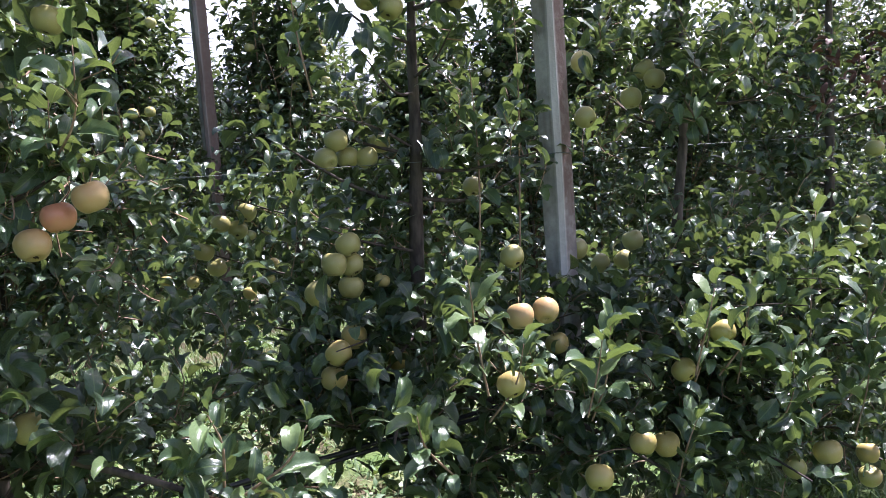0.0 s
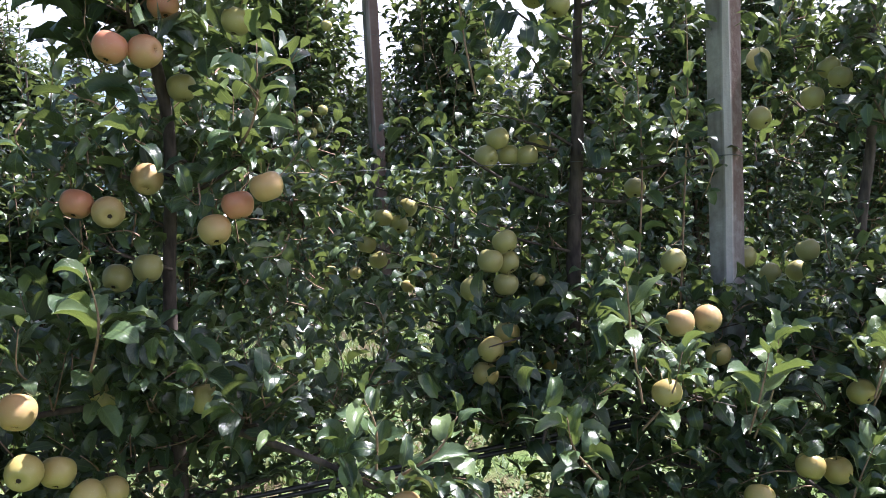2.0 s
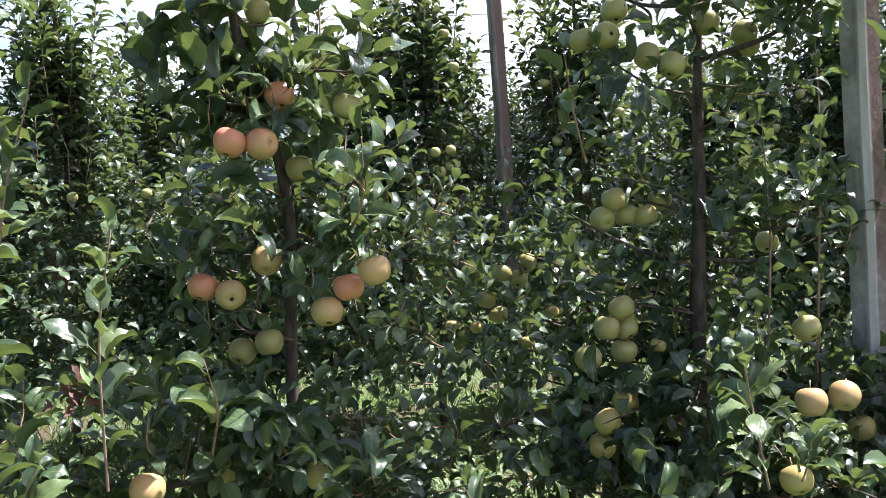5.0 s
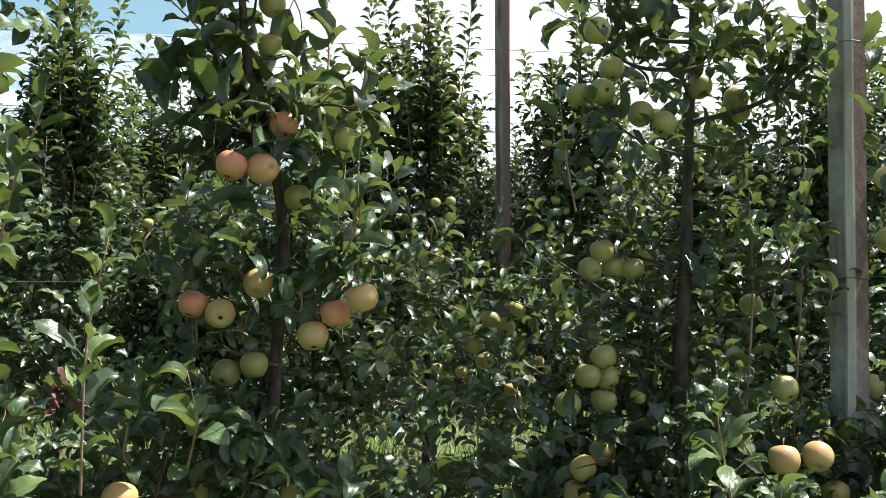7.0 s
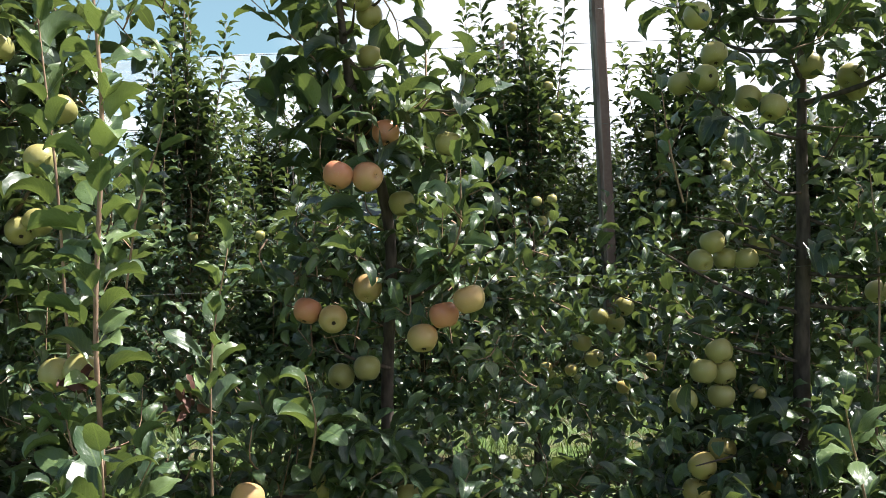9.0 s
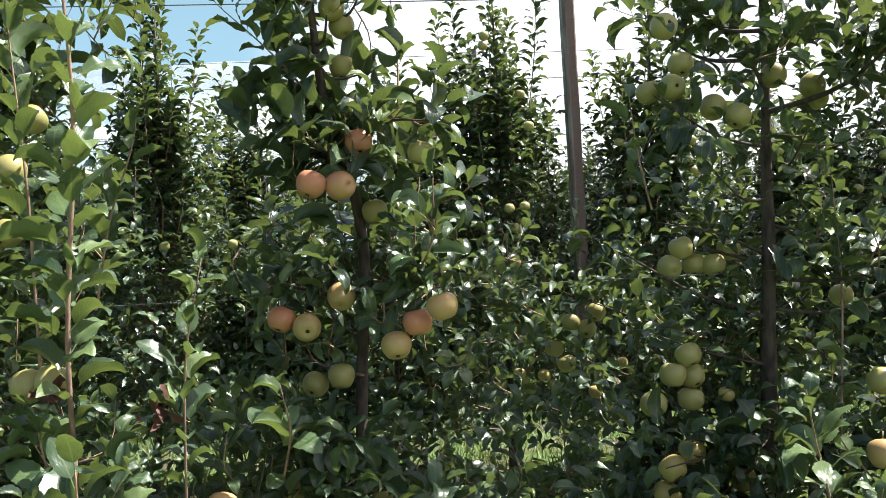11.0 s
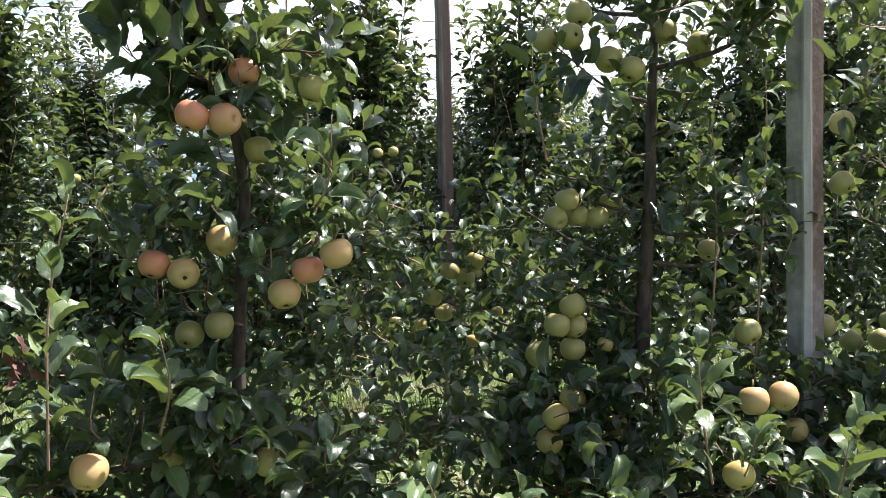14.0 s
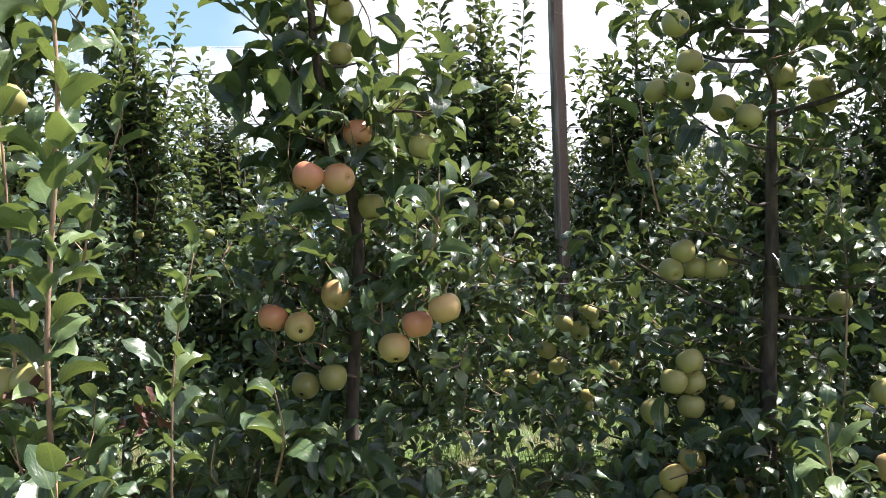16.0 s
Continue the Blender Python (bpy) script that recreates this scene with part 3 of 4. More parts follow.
class Tree:
    """A tree of the front row: trunk, limbs and shoots, and leaves gathered until done() links them."""

    def __init__(self, x, y, label, seed):
        self.root = new("apple_tree")
        self.root.location = (x, y, 0)
        self.base = Vector((x, y, 0))
        self.leaves, self.owned, self.twigs, self.chance = [], [], [], np.random.default_rng(seed)
        tagged(self.root, label, "apple tree", "apple trees of the front row")

    def stem(self, name, points, radii, mat=None, sides=10, label=""):
        line = bend(points)
        rs = np.interp(np.linspace(0, 1, len(line)), np.linspace(0, 1, len(radii)), radii)
        v, f = tube_data([p - self.base for p in line], rs, sides)
        ob = self.last = under(new(name, mesh_from(name, v, f, mat or BARK)), self.root)
        if label:
            tagged(ob, label)
        return line

    def leafy(self, line, gap=0.023, size=0.095, first=0.1, spread=(0.7, 1.35)):
        """Leaves along a line, larger in the middle."""
        p = [Vector(q) for q in line]
        run = np.r_[0, np.cumsum([(b - a).length for a, b in zip(p, p[1:])])]
        n = max(3, int(run[-1] * (1 - first) / gap))
        s = np.linspace(run[-1] * first, run[-1], n)
        xyz = np.array(p)
        pts = np.stack([np.interp(s, run, xyz[:, k]) for k in range(3)], 1)
        u = np.linspace(0, 1, n)
        sizes = size * (0.62 + 0.5 * np.sin(math.pi * (0.2 + 0.72 * u))) * self.chance.uniform(0.75, 1.15, n)
        self.leaves += leaf_frames(pts, sizes, self.chance, spread)

    def shoot(self, points, size=0.085, gap=0.026, radius=0.0035, first=0.08):
        """A leafy shoot that shows singly."""
        line = self.stem("shoot", points, [radius, radius * 0.8, radius * 0.35], TWIG, 6, "reddish-brown young shoot")
        shoot = self.last
        before, self.leaves = self.leaves, []
        self.leafy(line, gap, size, first)
        self.owned += [(m, shoot) for m in self.leaves]
        self.leaves = before

    def twig(self, start, way, length, size=0.075, gap=0.02):
        c = self.chance
        way = Vector(way).normalized()
        mid = Vector(start) + way * length * 0.5 + Vector(c.normal(0, 0.12, 3)) * length
        end = Vector(start) + way * length + Vector((0, 0, c.uniform(-0.1, 0.45) * length))
        line = bend([start, mid, end], 3)
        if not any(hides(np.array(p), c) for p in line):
            self.twigs.append(tube_data([p - self.base for p in line], np.linspace(0.003, 0.0012, len(line)), 3))
        self.leafy(line, gap, size, 0.12)

    def rosette(self, at, n=6, size=0.08):
        c = self.chance
        pts = [Vector(at) + Vector((0, 0, 0.004 * k)) for k in range(n)]
        self.leaves += leaf_frames(pts, size * c.uniform(0.65, 1.15, n), c, (0.9, 1.6))

    def limb(self, start, end, radius=0.012, sag=0.03, every=0.045, length=(0.1, 0.24), size=0.075, bare=0.15):
        """A side branch that carries twigs and rosettes."""
        c = self.chance
        a, b = Vector(start), Vector(end)
        mid = (a + b) / 2 + Vector((c.normal(0, 0.02), c.normal(0, 0.02), -sag + c.normal(0, 0.015)))
        line = self.stem("branch", [a, mid, b], [radius, radius * 0.7, radius * 0.3], BARK, 7)
        n = max(2, int((b - a).length / every))
        for k in range(n):
            u = bare + (1 - bare) * (k + c.uniform(0, 0.9)) / n
            p = line[min(len(line) - 1, int(u * (len(line) - 1)))]
            if c.uniform() < 0.3:
                self.rosette(p, int(c.integers(4, 8)), size)
            else:
                way = (b - a).normalized() * 0.5 + Vector((c.normal(0, 0.7), c.normal(-0.1, 0.7), c.normal(0.45, 0.5)))
                self.twig(p, way, c.uniform(*length), size)

    def crown(self, low, high, reach, count, axis, front=0.0, size=0.075, span=(0.0, 2 * math.pi), rise=0.25):
        """Limbs round the trunk between two heights; axis(z) gives the trunk's place there."""
        c = self.chance
        for k in range(count):
            z = low + (high - low) * (k + c.uniform(0, 1)) / count
            w = c.uniform(*span)
            u = (z - low) / (high - low)
            r = (reach[0] + (reach[1] - reach[0]) * u) * c.uniform(0.65, 1.1)
            a = axis(z)
            end = a + Vector((math.cos(w) * r, math.sin(w) * r - front, c.normal(rise, 0.2) * r))
            self.limb(a, end, 0.0045 + 0.006 * (1 - u), size=size)

    def fill(self, box, count, length=(0.12, 0.26), size=0.068, up=0.45):
        """More twigs in a part of the crown, each joined to the trunk's foot of that height."""
        c = self.chance
        for _ in range(count):
            p = Vector([c.uniform(*side) for side in box])
            way = (c.normal(0, 0.6), c.normal(-0.25, 0.6), c.normal(up, 0.45))
            self.twig(p, way, c.uniform(*length), size)

    def done(self, loose=280):
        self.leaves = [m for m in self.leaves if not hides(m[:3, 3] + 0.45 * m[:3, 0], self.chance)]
        self.leaves.sort(key=lambda m: m[1, 3] + (0.6 if m[2, 3] < 0.55 else 0))
        off = np.array(self.base)
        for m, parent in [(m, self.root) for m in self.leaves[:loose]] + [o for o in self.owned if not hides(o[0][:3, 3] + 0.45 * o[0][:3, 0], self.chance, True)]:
            ob = new("leaf", (NEAR_MESH if parent is self.root else YOUNG_SUNLIT_MESH)[int(self.chance.integers(0, len(NEAR)))])
            ob.parent = parent
            ob.matrix_basis = Matrix.Translation(-self.base) @ Matrix(m.tolist())
        rest = np.array(self.leaves[loose:])
        rest[:, :3, 3] -= off
        v, f, uv = baked(rest, INNER, self.chance)
        tagged(under(new("foliage", mesh_from("foliage", v, f, LEAF, uv)), self.root), "dense glossy green leaves", kind="stuff")
        if self.twigs:
            tagged(under(new("brushwood", mesh_from("brushwood", *joined(self.twigs), TWIG)), self.root), kind="stuff")
        return self.root


def line_axis(points):
    """The place on a trunk at a height."""
    p = sorted(points, key=lambda q: q[2])
    zs = [q[2] for q in p]
    return lambda z: Vector((np.interp(z, zs, [q[0] for q in p]), np.interp(z, zs, [q[1] for q in p]), z))


# tree with the pink apples, its leader leaning over
trunk = [(-0.17, 2.62, 0.0), (-0.16, 2.62, 0.6), (-0.152, 2.6, 1.2), (-0.118, 2.565, 1.65), (-0.15, 2.52, 1.92), (-0.205, 2.48, 2.13), (-0.225, 2.46, 2.32), (-0.25, 2.45, 2.75)]
tree = Tree(-0.17, 2.62, "slender apple tree with ripening pink apples", 11)
tree.stem("trunk", trunk, [0.026, 0.022, 0.019, 0.017, 0.016, 0.014, 0.011, 0.006])
axis = line_axis(trunk)
tree.crown(0.42, 1.12, (0.62, 0.5), 15, axis, 0.1, rise=0.1, size=0.074)
tree.crown(1.88, 2.6, (0.2, 0.16), 11, axis, 0.03, size=0.112)
tree.crown(1.38, 1.75, (0.3, 0.3), 5, axis, -0.2, size=0.075, span=(0.3, 2.8))
tree.limb((-0.13, 2.57, 1.5), (0.1, 2.16, 1.6), 0.008, 0.0, 0.05, (0.08, 0.16))
tree.limb((-0.13, 2.57, 1.52), (-0.36, 2.3, 1.6), 0.008, 0.0, 0.05, (0.08, 0.16))
tree.limb((-0.14, 2.58, 1.3), (-0.3, 2.4, 1.4), 0.007, 0.0, 0.06, (0.08, 0.14))
tree.limb((-0.15, 2.5, 1.93), (-0.22, 2.25, 1.95), 0.007, -0.02, 0.05, (0.06, 0.12))
tree.limb((-0.15, 2.5, 2.0), (0.1, 2.32, 2.02), 0.007, -0.02, 0.05, (0.08, 0.16))
tree.shoot([(0.03, 2.3, 1.58), (0.09, 2.12, 1.68), (0.1, 2.06, 1.83)], 0.105, 0.03)
tree.shoot([(-0.2, 2.46, 2.08), (-0.33, 2.4, 2.24), (-0.49, 2.4, 2.4)], 0.08, 0.03)
tree.shoot([(0.01, 2.48, 2.1), (0.014, 2.5, 2.25), (0.0, 2.5, 2.46)], 0.07, 0.04)
tree.shoot([(-0.5, 1.98, 1.1), (-0.475, 1.936, 1.427), (-0.418, 1.895, 1.66)], 0.088, 0.03, 0.0035)
tree.shoot([(-0.3, 2.1, 1.12), (-0.26, 2.0, 1.25), (-0.27, 1.95, 1.37)], 0.09, 0.03)
tree.shoot([(0.3, 1.98, 0.86), (0.29, 1.9, 0.98), (0.26, 1.86, 1.06)], 0.084, 0.025)
tree.shoot([(0.34, 1.96, 0.84), (0.42, 1.88, 0.92), (0.46, 1.85, 1.0)], 0.08, 0.025)
tree.limb((-0.15, 2.6, 0.9), (-0.6, 2.1, 1.02), 0.013, -0.02, 0.06)
tree.limb((0.0, 2.2, 0.93), (0.45, 1.9, 0.72), 0.011, 0.0, 0.05)
tree.limb((-0.15, 2.6, 0.8), (0.05, 2.15, 0.95), 0.013, -0.02, 0.06)
tree.fill(((-0.75, 0.05), (2.35, 3.0), (0.4, 1.12)), 66, size=0.064)
tree.fill(((0.05, 0.6), (2.5, 3.2), (0.4, 1.1)), 56, size=0.066)
tree.fill(((-0.5, -0.02), (2.1, 2.35), (1.06, 1.2)), 11, (0.1, 0.2), 0.085)
tree.fill(((-0.32, 0.14), (2.35, 2.6), (1.7, 1.95)), 14, (0.08, 0.16), 0.105)
tree.fill(((-0.32, 0.06), (2.3, 2.65), (1.85, 2.3)), 13, (0.08, 0.17), 0.115)
tree.fill(((-0.5, 0.3), (2.7, 3.2), (1.2, 1.7)), 36)
tree.fill(((-0.4, 0.2), (2.25, 2.6), (1.45, 1.62)), 26, (0.06, 0.14))
tree.fill(((-0.02, 0.16), (2.05, 2.35), (1.55, 1.72)), 8, (0.06, 0.13), 0.075)
tree.fill(((-0.24, 0.02), (2.36, 2.52), (1.4, 1.58)), 8, (0.06, 0.12), 0.075)
tree.fill(((-0.42, -0.1), (2.2, 2.5), (1.55, 1.72)), 8, (0.06, 0.13), 0.075)
tree.done()

# tree beside the post
trunk = [(1.13, 2.72, 0.0), (1.14, 2.72, 0.8), (1.15, 2.7, 1.28), (1.165, 2.68, 1.61), (1.175, 2.68, 1.9), (1.185, 2.66, 2.3), (1.19, 2.66, 3.0)]
tree = Tree(1.13, 2.72, "leafy apple tree with clusters of green apples beside a post", 12)
tree.stem("trunk", trunk, [0.034, 0.028, 0.025, 0.021, 0.017, 0.012, 0.006])
axis = line_axis(trunk)
tree.crown(0.42, 1.15, (0.7, 0.6), 26, axis, 0.16, rise=0.08)
tree.crown(1.15, 2.0, (0.5, 0.4), 10, axis, 0.0)
tree.crown(2.0, 2.95, (0.42, 0.3), 11, axis, 0.02, size=0.085)
tree.limb((1.17, 2.68, 1.95), (0.75, 2.42, 2.08), 0.0055, 0.02, 0.05)
tree.limb((1.16, 2.68, 1.6), (0.8, 2.6, 1.72), 0.0055, 0.0, 0.05)
tree.limb((1.15, 2.7, 1.25), (0.75, 2.5, 1.38), 0.0055, 0.0, 0.05)
tree.limb((1.1, 2.8, 1.3), (0.6, 3.3, 1.5), 0.0055, 0.0, 0.04, (0.14, 0.3))
tree.limb((1.1, 2.8, 1.1), (0.5, 3.4, 1.3), 0.0055, 0.0, 0.04, (0.14, 0.3))
tree.limb((1.1, 2.8, 0.9), (0.3, 3.2, 1.15), 0.0055, 0.0, 0.05, (0.14, 0.3))
tree.limb((1.14, 2.72, 0.7), (1.27, 2.0, 0.88), 0.013, -0.05, 0.05)
tree.limb((1.14, 2.72, 0.75), (0.72, 2.0, 0.86), 0.012, -0.03, 0.05)
tree.limb((1.2, 2.5, 0.78), (1.7, 1.98, 0.5), 0.013, -0.05, 0.05)
tree.shoot([(1.04, 2.08, 0.9), (0.99, 2.04, 1.1), (0.942, 1.96, 1.17), (0.9, 1.9, 1.3)], 0.09, 0.03, 0.0035)
tree.shoot([(1.05, 2.1, 0.82), (1.09, 2.02, 0.93), (1.1, 1.98, 1.05)], 0.09, 0.025)
tree.shoot([(1.28, 1.96, 0.82), (1.29, 1.92, 0.95), (1.3, 1.9, 1.06)], 0.088, 0.025)
tree.shoot([(1.43, 2.52, 0.9), (1.45, 2.5, 1.4), (1.46, 2.48, 1.8), (1.45, 2.47, 2.15)], 0.07, 0.05, 0.004)
tree.shoot([(1.29, 2.55, 1.0), (1.3, 2.5, 1.5), (1.29, 2.5, 1.85)], 0.07, 0.045, 0.004)
tree.shoot([(1.4, 2.1, 0.75), (1.4, 2.02, 0.9), (1.39, 1.98, 1.06)], 0.095, 0.02)
tree.shoot([(0.72, 2.4, 1.75), (0.68, 2.36, 1.9), (0.66, 2.34, 2.05)], 0.085, 0.03)
tree.shoot([(0.9, 2.05, 0.72), (0.78, 1.95, 0.85), (0.74, 1.9, 0.95)], 0.09, 0.03)
tree.fill(((0.5, 1.75), (2.15, 2.95), (0.35, 1.02)), 66)
tree.fill(((0.7, 1.6), (2.5, 3.1), (1.05, 2.0)), 26)
tree.fill(((0.8, 1.75), (2.45, 3.0), (1.9, 2.75)), 17, size=0.1)
tree.fill(((1.2, 1.75), (2.5, 3.0), (1.7, 2.5)), 5, size=0.088)
tree.fill(((1.48, 1.85), (2.2, 2.5), (0.72, 0.98)), 18, (0.1, 0.18), 0.08)
tree.fill(((1.28, 1.75), (2.3, 2.6), (1.8, 2.5)), 9, (0.12, 0.24), 0.1)
tree.fill(((0.2, 0.85), (3.0, 3.5), (1.1, 1.65)), 44)
tree.fill(((0.1, 0.9), (2.9, 3.3), (0.5, 1.1)), 24, size=0.06)
tree.done()

# tree right of the post
trunk = [(2.24, 2.66, 0.0), (2.25, 2.66, 0.7), (2.265, 2.62, 1.28), (2.295, 2.6, 1.6), (2.3, 2.6, 2.0), (2.31, 2.6, 2.9)]
tree = Tree(2.24, 2.66, "bushy apple tree with green apples, lit from above", 13)
tree.stem("trunk", trunk, [0.03, 0.025, 0.021, 0.018, 0.014, 0.006])
axis = line_axis(trunk)
tree.crown(0.4, 1.15, (0.75, 0.6), 26, axis, 0.18, rise=0.06)
tree.crown(1.62, 2.0, (0.55, 0.45), 9, axis, 0.02)
tree.crown(2.0, 2.8, (0.4, 0.22), 7, axis, 0.0)
tree.limb((2.25, 2.64, 0.75), (2.36, 2.05, 0.7), 0.013, -0.06, 0.05)
tree.limb((2.25, 2.64, 0.7), (1.75, 2.05, 0.92), 0.013, -0.05, 0.05)
tree.limb((2.25, 2.64, 0.72), (2.7, 2.1, 0.75), 0.012, -0.05, 0.05)
tree.shoot([(2.352, 2.1, 0.5), (2.367, 2.1, 0.92), (2.382, 2.08, 1.3)], 0.105, 0.03, 0.004)
tree.shoot([(2.352, 2.08, 0.55), (2.25, 2.02, 0.68), (2.2, 2.0, 0.8)], 0.09, 0.025)
tree.shoot([(2.36, 2.08, 0.55), (2.5, 2.02, 0.66), (2.58, 2.0, 0.82)], 0.095, 0.025)
tree.shoot([(1.85, 2.15, 0.75), (1.85, 2.08, 0.9), (1.84, 2.04, 1.04)], 0.095, 0.022)
tree.shoot([(2.1, 2.05, 0.55), (2.12, 1.98, 0.72), (2.08, 1.95, 0.88)], 0.105, 0.022)
tree.shoot([(2.45, 2.0, 0.5), (2.47, 1.96, 0.7), (2.44, 1.94, 0.9)], 0.11, 0.022)
tree.shoot([(2.55, 2.05, 0.8), (2.62, 2.0, 1.0), (2.66, 1.98, 1.2)], 0.105, 0.022)
tree.shoot([(1.62, 2.0, 0.5), (1.62, 1.95, 0.65), (1.66, 1.92, 0.78)], 0.095, 0.022)
tree.shoot([(1.9, 2.08, 0.8), (1.93, 2.0, 0.92), (1.9, 1.96, 1.02)], 0.09, 0.025)
tree.shoot([(1.72, 2.0, 0.85), (1.72, 1.95, 1.0), (1.74, 1.93, 1.12)], 0.085, 0.03)
tree.shoot([(2.0, 2.1, 0.75), (2.0, 2.05, 0.95), (2.02, 2.05, 1.1)], 0.085, 0.03)
tree.shoot([(2.6, 2.1, 0.6), (2.62, 2.08, 0.85), (2.64, 2.05, 1.15)], 0.09, 0.03)
tree.fill(((1.6, 2.4), (2.2, 2.95), (0.12, 1.02)), 74)
tree.fill(((2.4, 2.95), (2.35, 2.95), (0.12, 1.02)), 52)
tree.limb((2.25, 2.64, 0.45), (2.75, 2.0, 0.3), 0.012, -0.05, 0.04)
tree.limb((2.25, 2.64, 0.4), (2.3, 1.95, 0.28), 0.012, -0.05, 0.04)
tree.limb((2.25, 2.64, 0.4), (1.8, 2.0, 0.35), 0.012, -0.05, 0.04)
tree.fill(((1.75, 2.9), (2.4, 3.1), (1.62, 2.6)), 22)
tree.fill(((1.7, 2.9), (2.8, 3.3), (1.0, 1.7)), 22)
tree.done()

# trees at the ends of the row
for x, seed in ((3.42, 14), (4.6, 15)):
    trunk = [(x, 2.82, 0.0), (x + 0.01, 2.82, 1.0), (x + 0.02, 2.8, 2.0), (x + 0.02, 2.8, 2.9)]
    tree = Tree(x, 2.82, "full apple tree with dark green leaves", seed)
    tree.stem("trunk", trunk, [0.034, 0.028, 0.018, 0.006])
    axis = line_axis(trunk)
    tree.crown(0.4, 1.3, (0.5, 0.42), 22, axis, 0.0, rise=0.08)
    tree.crown(1.3, 2.8, (0.5, 0.26), 16, axis, -0.1)
    tree.fill(((x - 0.5, x + 0.6), (2.6, 3.3), (0.15, 1.3)), 120)
    tree.fill(((x - 0.5, x + 0.5), (2.65, 3.2), (1.4, 2.7)), 34)
    tree.done(200)

# tree with the tall brown water shoots
trunk = [(-1.4, 2.55, 0.0), (-1.42, 2.52, 1.5), (-1.41, 2.5, 2.5), (-1.4, 2.5, 3.0)]
tree = Tree(-1.4, 2.55, "apple tree with tall brown upright shoots and yellowish apples", 16)
tree.stem("trunk", trunk, [0.034, 0.028, 0.014, 0.006])
axis = line_axis(trunk)
tree.crown(0.42, 1.3, (0.7, 0.6), 24, axis, 0.14, rise=0.1)
tree.crown(1.3, 2.8, (0.5, 0.42), 30, axis, 0.12, size=0.095)
tree.limb((-1.4, 2.5, 1.1), (-0.7, 1.96, 1.22), 0.012, 0.02, 0.06)
tree.limb((-1.4, 2.5, 0.95), (-0.5, 1.75, 1.1), 0.012, 0.0, 0.06)
tree.limb((-1.4, 2.5, 1.6), (-0.95, 2.15, 1.9), 0.01, 0.0, 0.06)
tree.limb((-1.4, 2.5, 2.0), (-1.0, 2.15, 2.25), 0.009, 0.0, 0.06)
tree.shoot([(-0.73, 1.94, 1.16), (-0.728, 1.92, 1.5), (-0.692, 1.9, 1.89), (-0.682, 1.88, 2.08), (-0.687, 1.86, 2.34), (-0.68, 1.86, 2.6)], 0.108, 0.026, 0.0065)
tree.shoot([(-0.86, 2.06, 1.4), (-0.866, 2.05, 1.756), (-0.876, 2.05, 1.923), (-0.9, 2.05, 2.2), (-0.92, 2.05, 2.5)], 0.1, 0.03, 0.004)
tree.shoot([(-0.78, 2.2, 1.55), (-0.737, 2.2, 1.78), (-0.681, 2.2, 1.94), (-0.66, 2.2, 2.02)], 0.085, 0.03, 0.0035)
tree.shoot([(-0.6, 1.72, 1.0), (-0.6, 1.66, 1.14), (-0.59, 1.63, 1.27)], 0.112, 0.03, 0.005)
tree.shoot([(-0.75, 2.0, 1.0), (-0.78, 1.92, 1.2), (-0.8, 1.9, 1.35)], 0.1, 0.03)
tree.fill(((-1.95, -0.6), (1.9, 2.8), (0.4, 1.25)), 130)
tree.fill(((-1.9, -0.85), (2.15, 2.9), (1.25, 2.7)), 110, size=0.1)
tree.fill(((-1.65, -1.15), (2.05, 2.4), (0.75, 1.45)), 18, (0.12, 0.22), 0.085)
tree.done()
trunk = [(-2.62, 2.5, 0.0), (-2.62, 2.5, 1.5), (-2.6, 2.5, 2.9)]
tree = Tree(-2.62, 2.5, "full apple tree with dark green leaves", 17)
tree.stem("trunk", trunk, [0.034, 0.026, 0.006])
axis = line_axis(trunk)
tree.crown(0.45, 1.3, (0.7, 0.6), 22, axis, 0.1)
tree.crown(1.3, 2.8, (0.55, 0.3), 32, axis, 0.0)
tree.fill(((-3.2, -2.0), (2.1, 3.0), (0.4, 2.6)), 200)
tree.done(100)

WITHERED = plain("withered_leaf", (0.05, 0.02, 0.014), (0.125, 0.052, 0.032), 60.0, 0.7)


def withered(x, y, z, count, spread, seed):
    """A tuft of dead brown leaves still hanging on its twig."""
    c = np.random.default_rng(seed)
    pts = [Vector((x, y, z)) + Vector(c.normal(0, spread, 3)) for _ in range(count)]
    v, f, uv = baked(leaf_frames(pts, c.uniform(0.03, 0.055, count), c, (1.2, 2.4)), NEAR, c)
    return tagged(new("withered_leaves", mesh_from("withered_leaves", v, f, WITHERED, uv)), "tuft of withered reddish-brown leaves on a twig", "withered leaves", kind="stuff")


withered(-0.53, 1.95, 1.31, 9, 0.018, 1)
withered(-0.788, 1.95, 1.355, 10, 0.02, 2)
for k, (x, z) in enumerate(((2.98, 1.85), (3.22, 1.94), (3.24, 1.74), (2.94, 1.9), (2.9, 1.7), (3.1, 1.8))):
    withered(x, 2.42, z, 8, 0.025, 3 + k)


